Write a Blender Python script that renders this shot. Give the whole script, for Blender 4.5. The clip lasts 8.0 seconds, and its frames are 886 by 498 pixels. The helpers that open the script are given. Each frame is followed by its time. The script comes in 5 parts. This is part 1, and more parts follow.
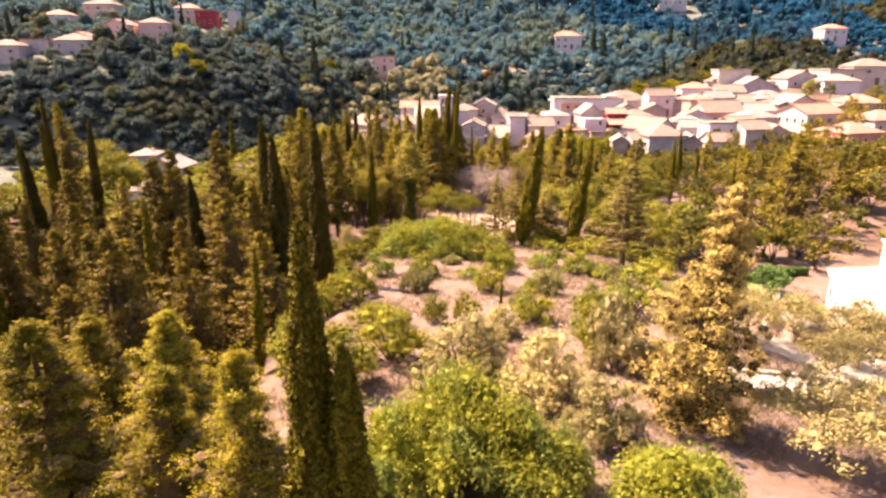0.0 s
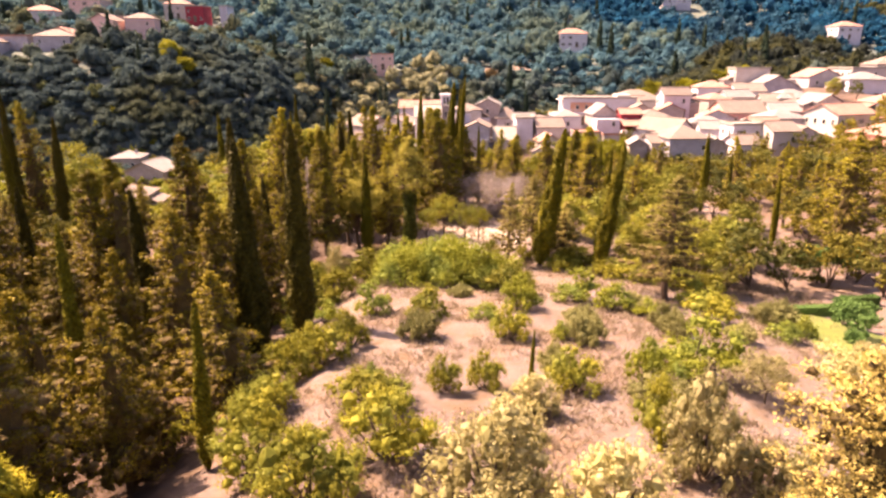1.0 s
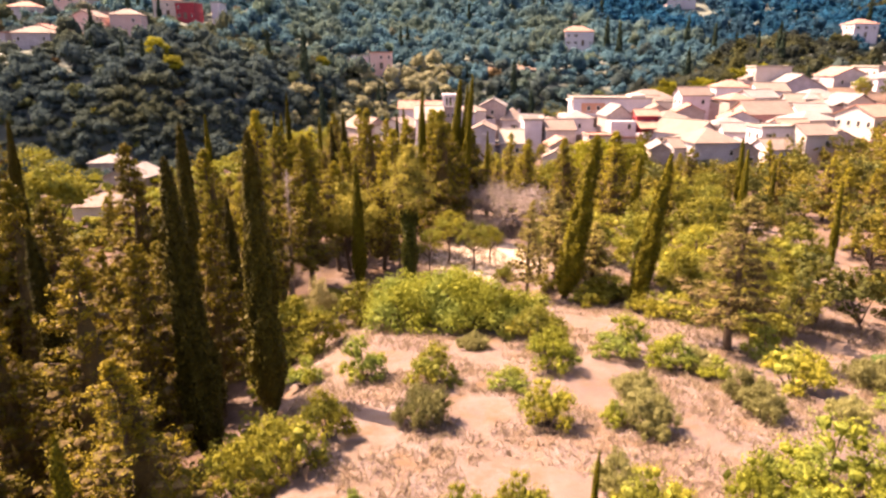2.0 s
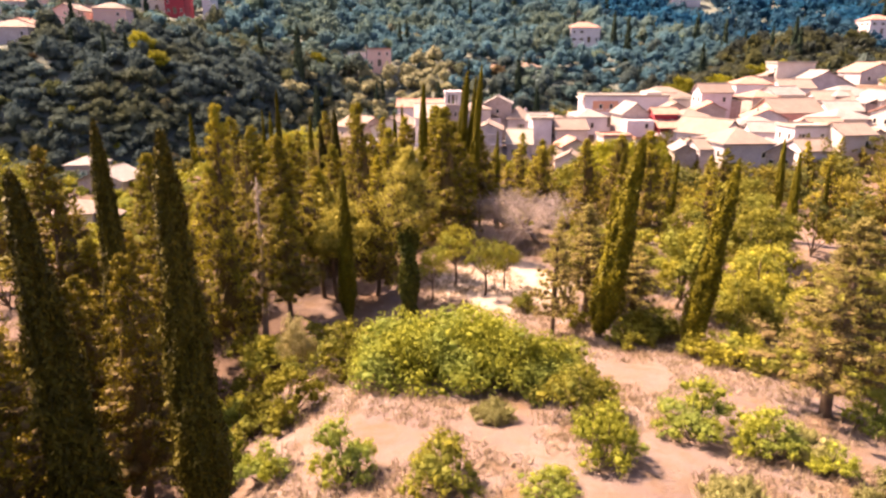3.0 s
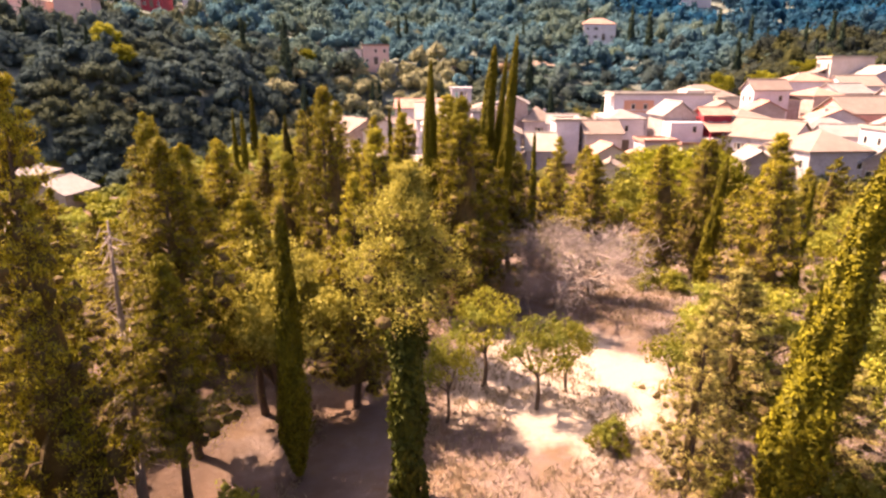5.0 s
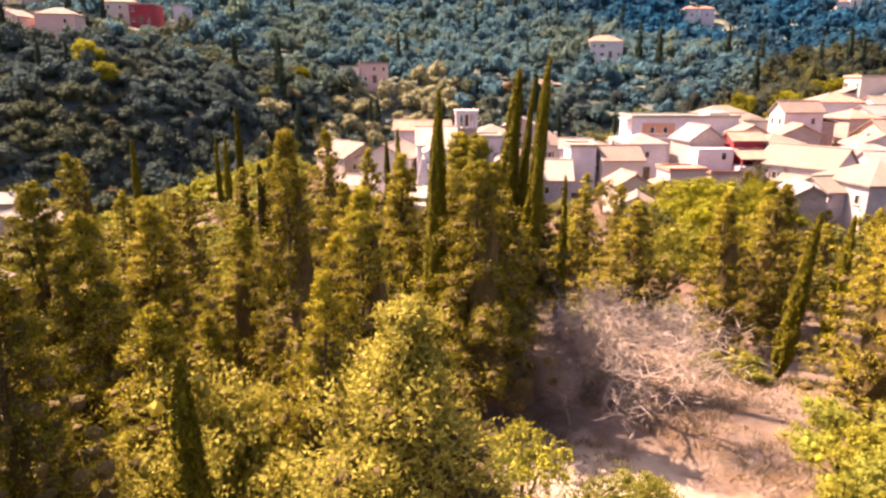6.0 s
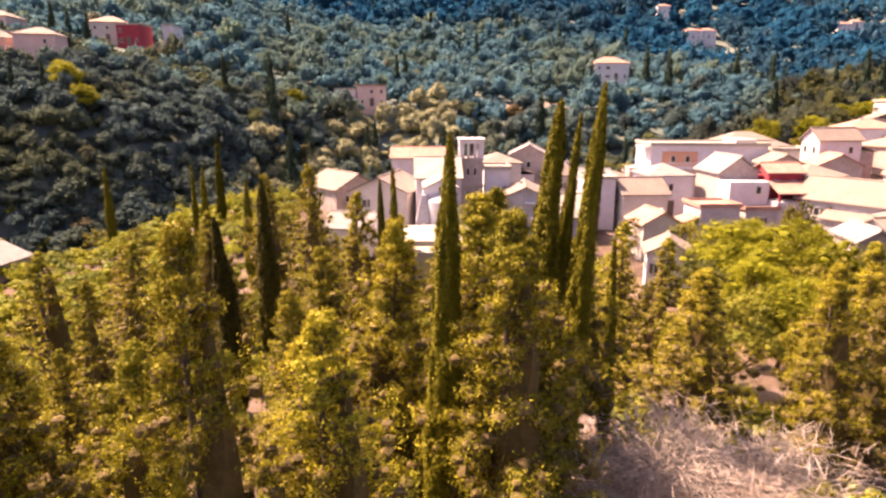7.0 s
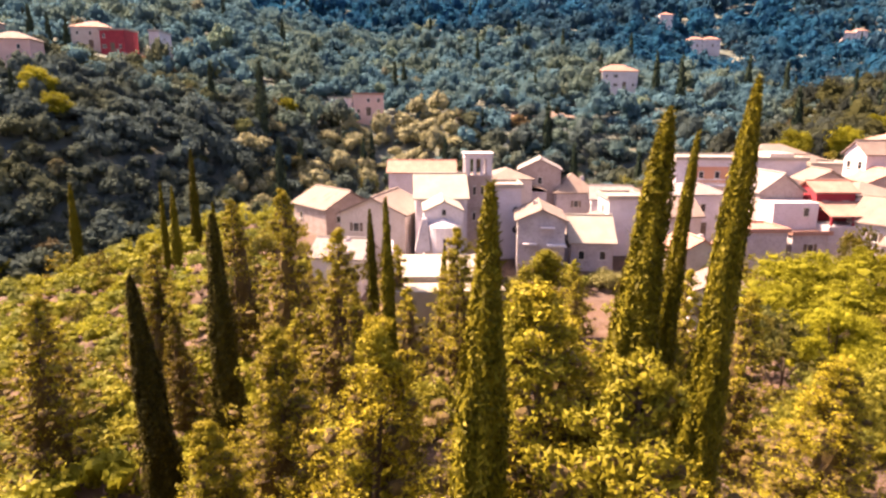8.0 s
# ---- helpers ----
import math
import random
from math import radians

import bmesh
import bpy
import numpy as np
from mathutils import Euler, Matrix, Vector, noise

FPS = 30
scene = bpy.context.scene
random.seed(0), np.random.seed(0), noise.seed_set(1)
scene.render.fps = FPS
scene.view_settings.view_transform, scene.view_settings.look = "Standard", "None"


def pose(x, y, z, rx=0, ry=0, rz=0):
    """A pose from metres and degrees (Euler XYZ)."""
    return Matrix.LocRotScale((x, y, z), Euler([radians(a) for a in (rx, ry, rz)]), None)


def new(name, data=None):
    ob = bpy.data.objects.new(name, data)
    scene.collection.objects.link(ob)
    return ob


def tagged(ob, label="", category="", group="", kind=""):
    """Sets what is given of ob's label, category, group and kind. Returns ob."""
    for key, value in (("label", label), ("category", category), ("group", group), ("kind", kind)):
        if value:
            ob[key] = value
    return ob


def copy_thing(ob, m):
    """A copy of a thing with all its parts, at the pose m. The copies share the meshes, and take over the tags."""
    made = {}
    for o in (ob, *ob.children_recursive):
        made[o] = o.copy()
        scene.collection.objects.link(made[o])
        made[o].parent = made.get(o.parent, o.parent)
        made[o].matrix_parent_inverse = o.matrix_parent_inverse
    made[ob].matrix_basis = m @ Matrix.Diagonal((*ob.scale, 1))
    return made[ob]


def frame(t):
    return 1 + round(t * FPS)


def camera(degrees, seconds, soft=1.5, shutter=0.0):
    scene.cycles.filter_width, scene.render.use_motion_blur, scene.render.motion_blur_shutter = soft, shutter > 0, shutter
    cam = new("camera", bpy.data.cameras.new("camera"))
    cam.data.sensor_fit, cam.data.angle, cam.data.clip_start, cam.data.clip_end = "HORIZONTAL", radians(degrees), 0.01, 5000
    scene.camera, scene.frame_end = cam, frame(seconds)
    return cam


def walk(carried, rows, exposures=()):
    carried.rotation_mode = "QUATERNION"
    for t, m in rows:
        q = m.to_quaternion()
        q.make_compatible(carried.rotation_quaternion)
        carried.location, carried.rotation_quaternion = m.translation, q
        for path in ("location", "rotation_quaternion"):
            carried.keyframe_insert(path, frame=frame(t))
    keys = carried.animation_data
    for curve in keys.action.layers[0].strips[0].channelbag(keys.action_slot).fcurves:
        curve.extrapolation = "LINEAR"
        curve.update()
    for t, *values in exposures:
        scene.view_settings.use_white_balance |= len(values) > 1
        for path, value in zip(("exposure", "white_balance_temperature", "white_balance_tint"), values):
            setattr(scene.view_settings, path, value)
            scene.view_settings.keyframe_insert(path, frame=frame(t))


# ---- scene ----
cam = camera(71.2, 8.0, soft=2.5)
METRES, EYE, TILT, LEAN, TURN = 80.0, 17.0, -17.0, 0.0, 0.0
ROWS = [
    (0.0, 0.0, 0.0, 0.0, 0.0, 0.0, -0.0),
    (0.5, -0.0038, 0.0618, 0.0134, -0.06, 0.02, -0.01),
    (1.0, -0.0076, 0.1221, 0.027, -0.08, 0.02, -0.02),
    (1.5, -0.0113, 0.1841, 0.0429, -0.1, 0.04, -0.02),
    (3.0, -0.0202, 0.3634, 0.0792, -0.16, 0.06, 0.0),
    (3.5, -0.0233, 0.4253, 0.0886, -0.2, 0.08, -0.01),
    (4.0, -0.0264, 0.4868, 0.0982, -0.22, 0.08, -0.01),
    (5.5, -0.0363, 0.6715, 0.141, -0.22, 1.15, -0.03),
    (6.0, -0.0393, 0.7274, 0.1675, -0.24, 1.97, -0.02),
    (6.5, -0.0419, 0.7849, 0.1894, -0.27, 2.87, -0.03),
    (7.0, -0.0443, 0.8435, 0.2108, -0.35, 3.79, -0.03),
    (7.5, -0.0467, 0.9042, 0.2312, -0.39, 4.22, -0.05),
    (8.0, -0.0493, 0.9636, 0.2482, -0.45, 4.61, -0.06),
]
walk(cam, [(t, pose(0, 0, EYE, TILT, LEAN, TURN) @ pose(METRES * x, METRES * y, METRES * z, 90 + pitch, roll, yaw)) for t, x, y, z, yaw, pitch, roll in ROWS])

# ---- light ----
SUN_DIRECTION = Vector((-0.91, 0.47, 1.38)).normalized()      # from the ground to the sun
sun_height = math.asin(SUN_DIRECTION.z)
sky_world = bpy.data.worlds.new("sky")
scene.world = sky_world
sky_world.use_nodes = True
sky_nodes = sky_world.node_tree.nodes
sky_tex = sky_nodes.new("ShaderNodeTexSky")
sky_tex.sky_type, sky_tex.sun_disc = "NISHITA", False
sky_tex.sun_elevation = sun_height
sky_tex.air_density, sky_tex.dust_density, sky_tex.ozone_density = 0.5, 4.0, 0.5
sky_tex.sun_rotation = math.atan2(SUN_DIRECTION.x, SUN_DIRECTION.y)
sky_world.node_tree.links.new(sky_tex.outputs[0], sky_nodes["Background"].inputs[0])
sky_nodes["Background"].inputs[1].default_value = 0.112
sun = new("sun", bpy.data.lights.new("sun", "SUN"))
sun.data.energy, sun.data.angle, sun.data.color = 6.2, radians(0.6), (1.0, 0.78, 0.54)
sun.matrix_basis = SUN_DIRECTION.to_track_quat("Z", "Y").to_matrix().to_4x4()
scene.view_settings.exposure = 1.75
scene.view_settings.use_white_balance = True
scene.view_settings.white_balance_temperature, scene.view_settings.white_balance_tint = 7000, 28


# ---- materials ----
def nodes_of(name):
    m = bpy.data.materials.new(name)
    m.use_nodes = True
    return m, m.node_tree, m.node_tree.nodes["Principled BSDF"]


def noise_fac(tree, scale, detail=4.0, rough=0.55, lo=0.35, hi=0.65, vec=None):
    n = tree.nodes.new("ShaderNodeTexNoise")
    n.inputs["Scale"].default_value, n.inputs["Detail"].default_value, n.inputs["Roughness"].default_value = scale, detail, rough
    if vec is None:
        g = tree.nodes.new("ShaderNodeNewGeometry")
        vec = g.outputs["Position"]
    tree.links.new(vec, n.inputs["Vector"])
    r = tree.nodes.new("ShaderNodeMapRange")
    r.inputs["From Min"].default_value, r.inputs["From Max"].default_value = lo, hi
    tree.links.new(n.outputs["Fac"], r.inputs["Value"])
    return r.outputs["Result"]


def blend(tree, fac, a, b):
    m = tree.nodes.new("ShaderNodeMix")
    m.data_type = "RGBA"
    for sock, v in ((m.inputs[0], fac), (m.inputs[6], a), (m.inputs[7], b)):
        if isinstance(v, (tuple, list)):
            sock.default_value = (*v, 1)
        elif isinstance(v, (int, float)):
            sock.default_value = v
        else:
            tree.links.new(v, sock)
    return m.outputs[2]


def bump(tree, shader, fac, strength=0.4, distance=0.05):
    b = tree.nodes.new("ShaderNodeBump")
    b.inputs["Strength"].default_value, b.inputs["Distance"].default_value = strength, distance
    tree.links.new(fac, b.inputs["Height"])
    tree.links.new(b.outputs[0], shader.inputs["Normal"])


def surface(name, a, b, c, scale=1.5, grain=14.0, rough=0.9, metal=0.0, depth=0.03):
    """Two colours in patches, flecked with a third; fine grain as relief."""
    m, tree, sh = nodes_of(name)
    col = blend(tree, noise_fac(tree, scale), a, b)
    fleck = noise_fac(tree, grain, 6, 0.7, 0.5, 0.75)
    tree.links.new(blend(tree, fleck, col, c), sh.inputs["Base Color"])
    sh.inputs["Roughness"].default_value, sh.inputs["Metallic"].default_value = rough, metal
    bump(tree, sh, noise_fac(tree, grain, 8, 0.7, 0.2, 0.8), 0.5, depth)
    return m


def foliage(name, dark, light, glow=0.3, patch=0.35, tint=None, tone="", gloss=0.08, vary=(0.62, 1.28)):
    """Leaves: each leaf its own shade, each plant its own, and light that passes through."""
    m, tree, sh = nodes_of(name)
    geo = tree.nodes.new("ShaderNodeNewGeometry")
    info = tree.nodes.new("ShaderNodeObjectInfo")
    col = blend(tree, geo.outputs["Random Per Island"], dark, light)
    if tone:
        own = tree.nodes.new("ShaderNodeAttribute")
        own.attribute_name = tone
        amid = [(a + b) / 2 for a, b in zip(dark, light)]
        each = blend(tree, own.outputs["Fac"], [v * 0.55 for v in amid], [v * 1.40 for v in amid])
        col = blend(tree, 0.72, col, each)
        for start, hue_of in ((0.90, (0.17, 0.18, 0.04)), (0.975, (0.18, 0.10, 0.06))):
            step = tree.nodes.new("ShaderNodeMapRange")
            step.inputs["From Min"].default_value, step.inputs["From Max"].default_value = start, start + 0.02
            tree.links.new(own.outputs["Fac"], step.inputs["Value"])
            soft = tree.nodes.new("ShaderNodeMath")
            soft.operation, soft.inputs[1].default_value = "MULTIPLY", 0.75 * min(1.0, amid[0] * 9)
            tree.links.new(step.outputs[0], soft.inputs[0])
            col = blend(tree, soft.outputs[0], col, hue_of)
    if tint:
        col = blend(tree, noise_fac(tree, patch, 2, 0.5, 0.45, 0.62), col, tint)
    hue = tree.nodes.new("ShaderNodeHueSaturation")
    shade = tree.nodes.new("ShaderNodeMapRange")
    shade.inputs["To Min"].default_value, shade.inputs["To Max"].default_value = vary
    tree.links.new(info.outputs["Random"], shade.inputs["Value"])
    tree.links.new(shade.outputs[0], hue.inputs["Value"])
    tree.links.new(col, hue.inputs["Color"])
    tree.links.new(hue.outputs[0], sh.inputs["Base Color"])
    sh.inputs["Roughness"].default_value = 0.55
    sh.inputs["Specular IOR Level"].default_value = gloss
    tr = tree.nodes.new("ShaderNodeBsdfTranslucent")
    tree.links.new(hue.outputs[0], tr.inputs["Color"])
    mix = tree.nodes.new("ShaderNodeMixShader")
    mix.inputs[0].default_value = glow
    tree.links.new(sh.outputs[0], mix.inputs[1])
    tree.links.new(tr.outputs[0], mix.inputs[2])
    tree.links.new(mix.outputs[0], tree.nodes["Material Output"].inputs["Surface"])
    return m


def dry_soil(name):
    m, tree, sh = nodes_of(name)
    soil = blend(tree, noise_fac(tree, 0.16, 5, 0.6, 0.4, 0.6), (0.176, 0.119, 0.103), (0.238, 0.180, 0.164))
    straw = blend(tree, noise_fac(tree, 1.1, 6, 0.7, 0.40, 0.62), soil, (0.190, 0.132, 0.098))
    litter = blend(tree, noise_fac(tree, 0.45, 7, 0.68, 0.50, 0.66), straw, (0.175, 0.105, 0.055))
    # the trodden pale clearing
    geo = tree.nodes.new("ShaderNodeNewGeometry")
    place = tree.nodes.new("ShaderNodeMapping")
    place.inputs["Location"].default_value = (-0.45, -9.4, 0)
    place.inputs["Scale"].default_value = (0.13, 0.12, 0)
    tree.links.new(geo.outputs["Position"], place.inputs["Vector"])
    far = tree.nodes.new("ShaderNodeVectorMath")
    far.operation = "LENGTH"
    tree.links.new(place.outputs[0], far.inputs[0])
    ragged = tree.nodes.new("ShaderNodeMath")
    ragged.operation = "ADD"
    tree.links.new(far.outputs["Value"], ragged.inputs[0])
    tree.links.new(noise_fac(tree, 0.5, 5, 0.6, 0.0, 1.0), ragged.inputs[1])
    edge = tree.nodes.new("ShaderNodeMapRange")
    edge.inputs["From Min"].default_value, edge.inputs["From Max"].default_value = 1.35, 1.1
    tree.links.new(ragged.outputs[0], edge.inputs["Value"])
    col = blend(tree, edge.outputs[0], litter, (0.43, 0.345, 0.285))
    # dark leaf mould and grass where the woods begin
    cover = tree.nodes.new("ShaderNodeAttribute")
    cover.attribute_name = "cover"
    fringe = tree.nodes.new("ShaderNodeMath")
    fringe.operation = "ADD"
    tree.links.new(cover.outputs["Fac"], fringe.inputs[0])
    tree.links.new(noise_fac(tree, 0.22, 6, 0.65, 0.0, 1.0), fringe.inputs[1])
    under = tree.nodes.new("ShaderNodeMapRange")
    under.inputs["From Min"].default_value, under.inputs["From Max"].default_value = 0.85, 1.15
    tree.links.new(fringe.outputs[0], under.inputs["Value"])
    mould = blend(tree, noise_fac(tree, 0.09, 6, 0.65, 0.4, 0.6), (0.075, 0.044, 0.030), (0.150, 0.088, 0.058))
    wild = tree.nodes.new("ShaderNodeAttribute")
    wild.attribute_name = "wild"
    brush = blend(tree, noise_fac(tree, 0.12, 6, 0.65, 0.4, 0.6), (0.085, 0.115, 0.112), (0.150, 0.165, 0.130))
    mould = blend(tree, wild.outputs["Fac"], mould, brush)
    col = blend(tree, under.outputs[0], col, mould)
    stones = noise_fac(tree, 5.5, 8, 0.75, 0.6, 0.85)
    tree.links.new(blend(tree, stones, col, (0.40, 0.325, 0.27)), sh.inputs["Base Color"])
    sh.inputs["Roughness"].default_value = 0.95
    bump(tree, sh, noise_fac(tree, 3.0, 9, 0.75, 0.2, 0.8), 0.7, 0.25)
    return m


M_SOIL = dry_soil("dry soil")
M_BARK = surface("bark", (0.072, 0.047, 0.029), (0.115, 0.079, 0.054), (0.036, 0.022, 0.014), 2.0, 18)
M_DEADWOOD = surface("bleached wood", (0.22, 0.172, 0.145), (0.29, 0.235, 0.200), (0.14, 0.102, 0.080), 2.0, 18)
# inner twigs, browned so dark that the crown's shade is in the colour
M_INNER = surface("inner twigs with painted shade", (0.075, 0.048, 0.012), (0.125, 0.082, 0.020), (0.040, 0.025, 0.008), 3.0, 14)
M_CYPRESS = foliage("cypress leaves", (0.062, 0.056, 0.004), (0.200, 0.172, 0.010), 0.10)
# cypress leaves again, darkened to carry the grove's shade in their colour
M_CYPRESS_SHADE = foliage("cypress leaves with painted shade", (0.030, 0.026, 0.004), (0.090, 0.074, 0.008), 0.03)
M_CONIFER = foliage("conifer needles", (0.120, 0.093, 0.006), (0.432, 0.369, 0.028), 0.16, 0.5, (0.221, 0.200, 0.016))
# same conifer needles, with shade put into the colour
M_CONIFER_SHADE = foliage("conifer needles with painted shade", (0.115, 0.086, 0.006), (0.288, 0.222, 0.016), 0.08, 0.5, (0.115, 0.096, 0.008))
M_CONIFER_PALE = foliage("pale pine needles", (0.19, 0.160, 0.036), (0.44, 0.375, 0.115), 0.28)
M_BROAD = foliage("broad leaves", (0.160, 0.150, 0.017), (0.365, 0.335, 0.045), 0.36, 0.6, (0.205, 0.215, 0.038))
M_BRIGHT = foliage("yellow-green leaves", (0.165, 0.178, 0.015), (0.370, 0.380, 0.055), 0.40, 0.5, (0.210, 0.255, 0.055), vary=(0.86, 1.18))
M_LIME = foliage("lime-green leaves", (0.161, 0.158, 0.010), (0.360, 0.348, 0.024), 0.4)
M_AUTUMN = foliage("russet leaves", (0.147, 0.067, 0.033), (0.280, 0.147, 0.073), 0.3, gloss=0.0)
M_OLIVE = foliage("olive leaves", (0.267, 0.233, 0.080), (0.494, 0.434, 0.213), 0.35)
M_GREYGREEN = foliage("grey-green feathery leaves", (0.173, 0.167, 0.053), (0.334, 0.313, 0.127), 0.4)
M_GARDEN = foliage("garden leaves", (0.053, 0.100, 0.027), (0.133, 0.227, 0.060), 0.35)
M_TWIGS = foliage("dry twigs", (0.30, 0.235, 0.205), (0.48, 0.40, 0.36), 0.25, vary=(0.9, 1.1))
M_IVY = foliage("ivy leaves", (0.033, 0.040, 0.007), (0.087, 0.090, 0.013), 0.15)
# valley to far hills: leaf colours grow bluer with distance, painting in haze
M_WOODS_NEAR = foliage("haze-tinted oak and olive leaves", (0.092, 0.140, 0.146), (0.162, 0.220, 0.205), 0.45, 0.04, (0.155, 0.178, 0.110), tone="tone", gloss=0.0)
M_WOODS = foliage("haze-blue woodland leaves", (0.050, 0.118, 0.150), (0.092, 0.172, 0.198), 0.45, 0.03, (0.105, 0.148, 0.120), tone="tone", gloss=0.0)
M_WOODS_FAR = foliage("haze-blue distant leaves", (0.012, 0.094, 0.180), (0.034, 0.142, 0.250), 0.45, 0.012, (0.050, 0.115, 0.160), tone="tone", gloss=0.0)
M_SPUR = foliage("olive-green spur leaves", (0.060, 0.079, 0.072), (0.112, 0.131, 0.104), 0.5, 0.05, (0.129, 0.133, 0.054), tone="tone", gloss=0.0)
M_PALE_WOODS = foliage("silvery olive leaves", (0.19, 0.19, 0.105), (0.36, 0.345, 0.21), 0.4, gloss=0.0)
M_LIME_SCRUB = foliage("yellow-green scrub leaves", (0.205, 0.205, 0.018), (0.430, 0.410, 0.040), 0.42, 0.12, (0.24, 0.26, 0.050))
M_FEATHER = foliage("feathery pale leaves", (0.185, 0.165, 0.022), (0.430, 0.380, 0.080), 0.42, vary=(0.85, 1.15))
M_EARTH = surface("red-brown earth", (0.150, 0.080, 0.052), (0.215, 0.125, 0.085), (0.090, 0.048, 0.032), 1.2, 8)
M_BRONZE = foliage("bronze seed clusters", (0.205, 0.155, 0.040), (0.470, 0.370, 0.115), 0.14)
M_SPIRE = foliage("dark spire leaves", (0.020, 0.031, 0.020), (0.040, 0.057, 0.037), 0.15, gloss=0.0)
M_SCRUB = foliage("hillside scrub leaves", (0.133, 0.113, 0.017), (0.313, 0.260, 0.037), 0.42, 0.12, (0.113, 0.120, 0.033))
M_LAWN = surface("lawn grass", (0.115, 0.144, 0.025), (0.173, 0.194, 0.036), (0.072, 0.094, 0.018), 0.7, 9)
M_STRAW = foliage("dry grass", (0.27, 0.200, 0.135), (0.44, 0.355, 0.250), 0.4)
M_WHITE = surface("lime-washed wall", (0.573, 0.524, 0.553), (0.636, 0.591, 0.633), (0.376, 0.326, 0.339), 0.9, 5)
M_CREAM = surface("cream plaster", (0.507, 0.437, 0.391), (0.568, 0.507, 0.475), (0.368, 0.302, 0.272), 0.7, 5)
M_STONE = surface("rubble stone wall", (0.350, 0.276, 0.252), (0.437, 0.356, 0.333), (0.227, 0.174, 0.157), 1.3, 4)
M_GREYPL = surface("grey weathered plaster", (0.394, 0.352, 0.367), (0.493, 0.447, 0.475), (0.260, 0.224, 0.230), 0.8, 4)
M_ORANGE = surface("salmon plaster", (0.560, 0.264, 0.160), (0.608, 0.312, 0.200), (0.464, 0.224, 0.144), 0.8, 6)
M_RED = surface("crimson plaster", (0.272, 0.024, 0.040), (0.336, 0.036, 0.052), (0.224, 0.032, 0.040), 0.8, 6)
M_ROSE = surface("pale rose plaster", (0.66, 0.43, 0.385), (0.72, 0.50, 0.45), (0.54, 0.35, 0.31), 0.8, 6)
M_PINK = surface("pink plaster", (0.66, 0.33, 0.27), (0.72, 0.40, 0.33), (0.54, 0.28, 0.23), 0.8, 6)


def tiles(name, a, b, c):
    """Barrel tiles: rows of half-round ridges running down the slope, patched and lichened."""
    m, tree, sh = nodes_of(name)
    col = blend(tree, noise_fac(tree, 0.8, 4, 0.6), a, b)
    col = blend(tree, noise_fac(tree, 5.0, 5, 0.7, 0.5, 0.72), col, c)
    tree.links.new(col, sh.inputs["Base Color"])
    sh.inputs["Roughness"].default_value = 0.9
    co = tree.nodes.new("ShaderNodeTexCoord")
    w = tree.nodes.new("ShaderNodeTexWave")
    w.inputs["Scale"].default_value, w.inputs["Distortion"].default_value = 1.3, 0.6
    tree.links.new(co.outputs["Object"], w.inputs["Vector"])
    bump(tree, sh, w.outputs["Fac"], 0.6, 0.06)
    return m


M_TILE = tiles("pale weathered roof tiles", (0.246, 0.191, 0.162), (0.200, 0.149, 0.126), (0.154, 0.118, 0.102))
M_TILE_RED = tiles("terracotta roof tiles", (0.33, 0.165, 0.125), (0.39, 0.225, 0.175), (0.25, 0.135, 0.105))
M_TILE_GREY = tiles("grey lichened roof tiles", (0.218, 0.192, 0.184), (0.271, 0.239, 0.231), (0.157, 0.136, 0.132))
M_SLAB = surface("sun-bleached concrete", (0.297, 0.261, 0.222), (0.342, 0.309, 0.272), (0.245, 0.210, 0.180), 0.6, 5)
M_FRAME = surface("painted timber", (0.560, 0.528, 0.480), (0.624, 0.592, 0.544), (0.400, 0.368, 0.320), 2, 12, 0.6)
M_SHUTTER = surface("weathered shutter paint", (0.115, 0.079, 0.058), (0.158, 0.115, 0.086), (0.072, 0.050, 0.036), 2, 12, 0.7)
M_METAL = surface("dull bronze", (0.144, 0.108, 0.072), (0.187, 0.144, 0.101), (0.086, 0.072, 0.058), 2, 12, 0.5, 0.8)
M_TARP = surface("navy tarpaulin", (0.022, 0.025, 0.043), (0.036, 0.040, 0.065), (0.058, 0.058, 0.079), 0.8, 5, 0.5)
M_PANE, _tree, _sh = nodes_of("window glass")
_sh.inputs["Base Color"].default_value, _sh.inputs["Roughness"].default_value = (0.03, 0.03, 0.035, 1), 0.12


# ---- mesh helpers ----
def link_mesh(name, verts, faces, mats, smooth=False, slots=None):
    me = bpy.data.meshes.new(name)
    me.from_pydata(np.asarray(verts).tolist(), [], faces.tolist() if hasattr(faces, "tolist") else faces)
    for m in mats if isinstance(mats, (list, tuple)) else [mats]:
        me.materials.append(m)
    if slots is not None:
        me.polygons.foreach_set("material_index", np.asarray(slots, np.int32))
    if smooth:
        me.polygons.foreach_set("use_smooth", np.ones(len(me.polygons), bool))
    me.update()
    return me


def part(name, me, parent, label=""):
    ob = new(name, me)
    ob.parent = parent
    return tagged(ob, label) if label else ob


def join(*pieces):
    """Joins (verts, faces) pairs of triangles and quads into one."""
    vs, fs, n = [], [], 0
    for v, f in pieces:
        vs.append(np.asarray(v, float))
        fs += [[i + n for i in q] for q in (f.tolist() if hasattr(f, "tolist") else f)]
        n += len(v)
    return np.concatenate(vs), fs


def box(x0, y0, z0, x1, y1, z1):
    v = [(x, y, z) for z in (z0, z1) for y in (y0, y1) for x in (x0, x1)]
    return np.array(v, float), [[0, 2, 3, 1], [4, 5, 7, 6], [0, 1, 5, 4], [2, 6, 7, 3], [0, 4, 6, 2], [1, 3, 7, 5]]


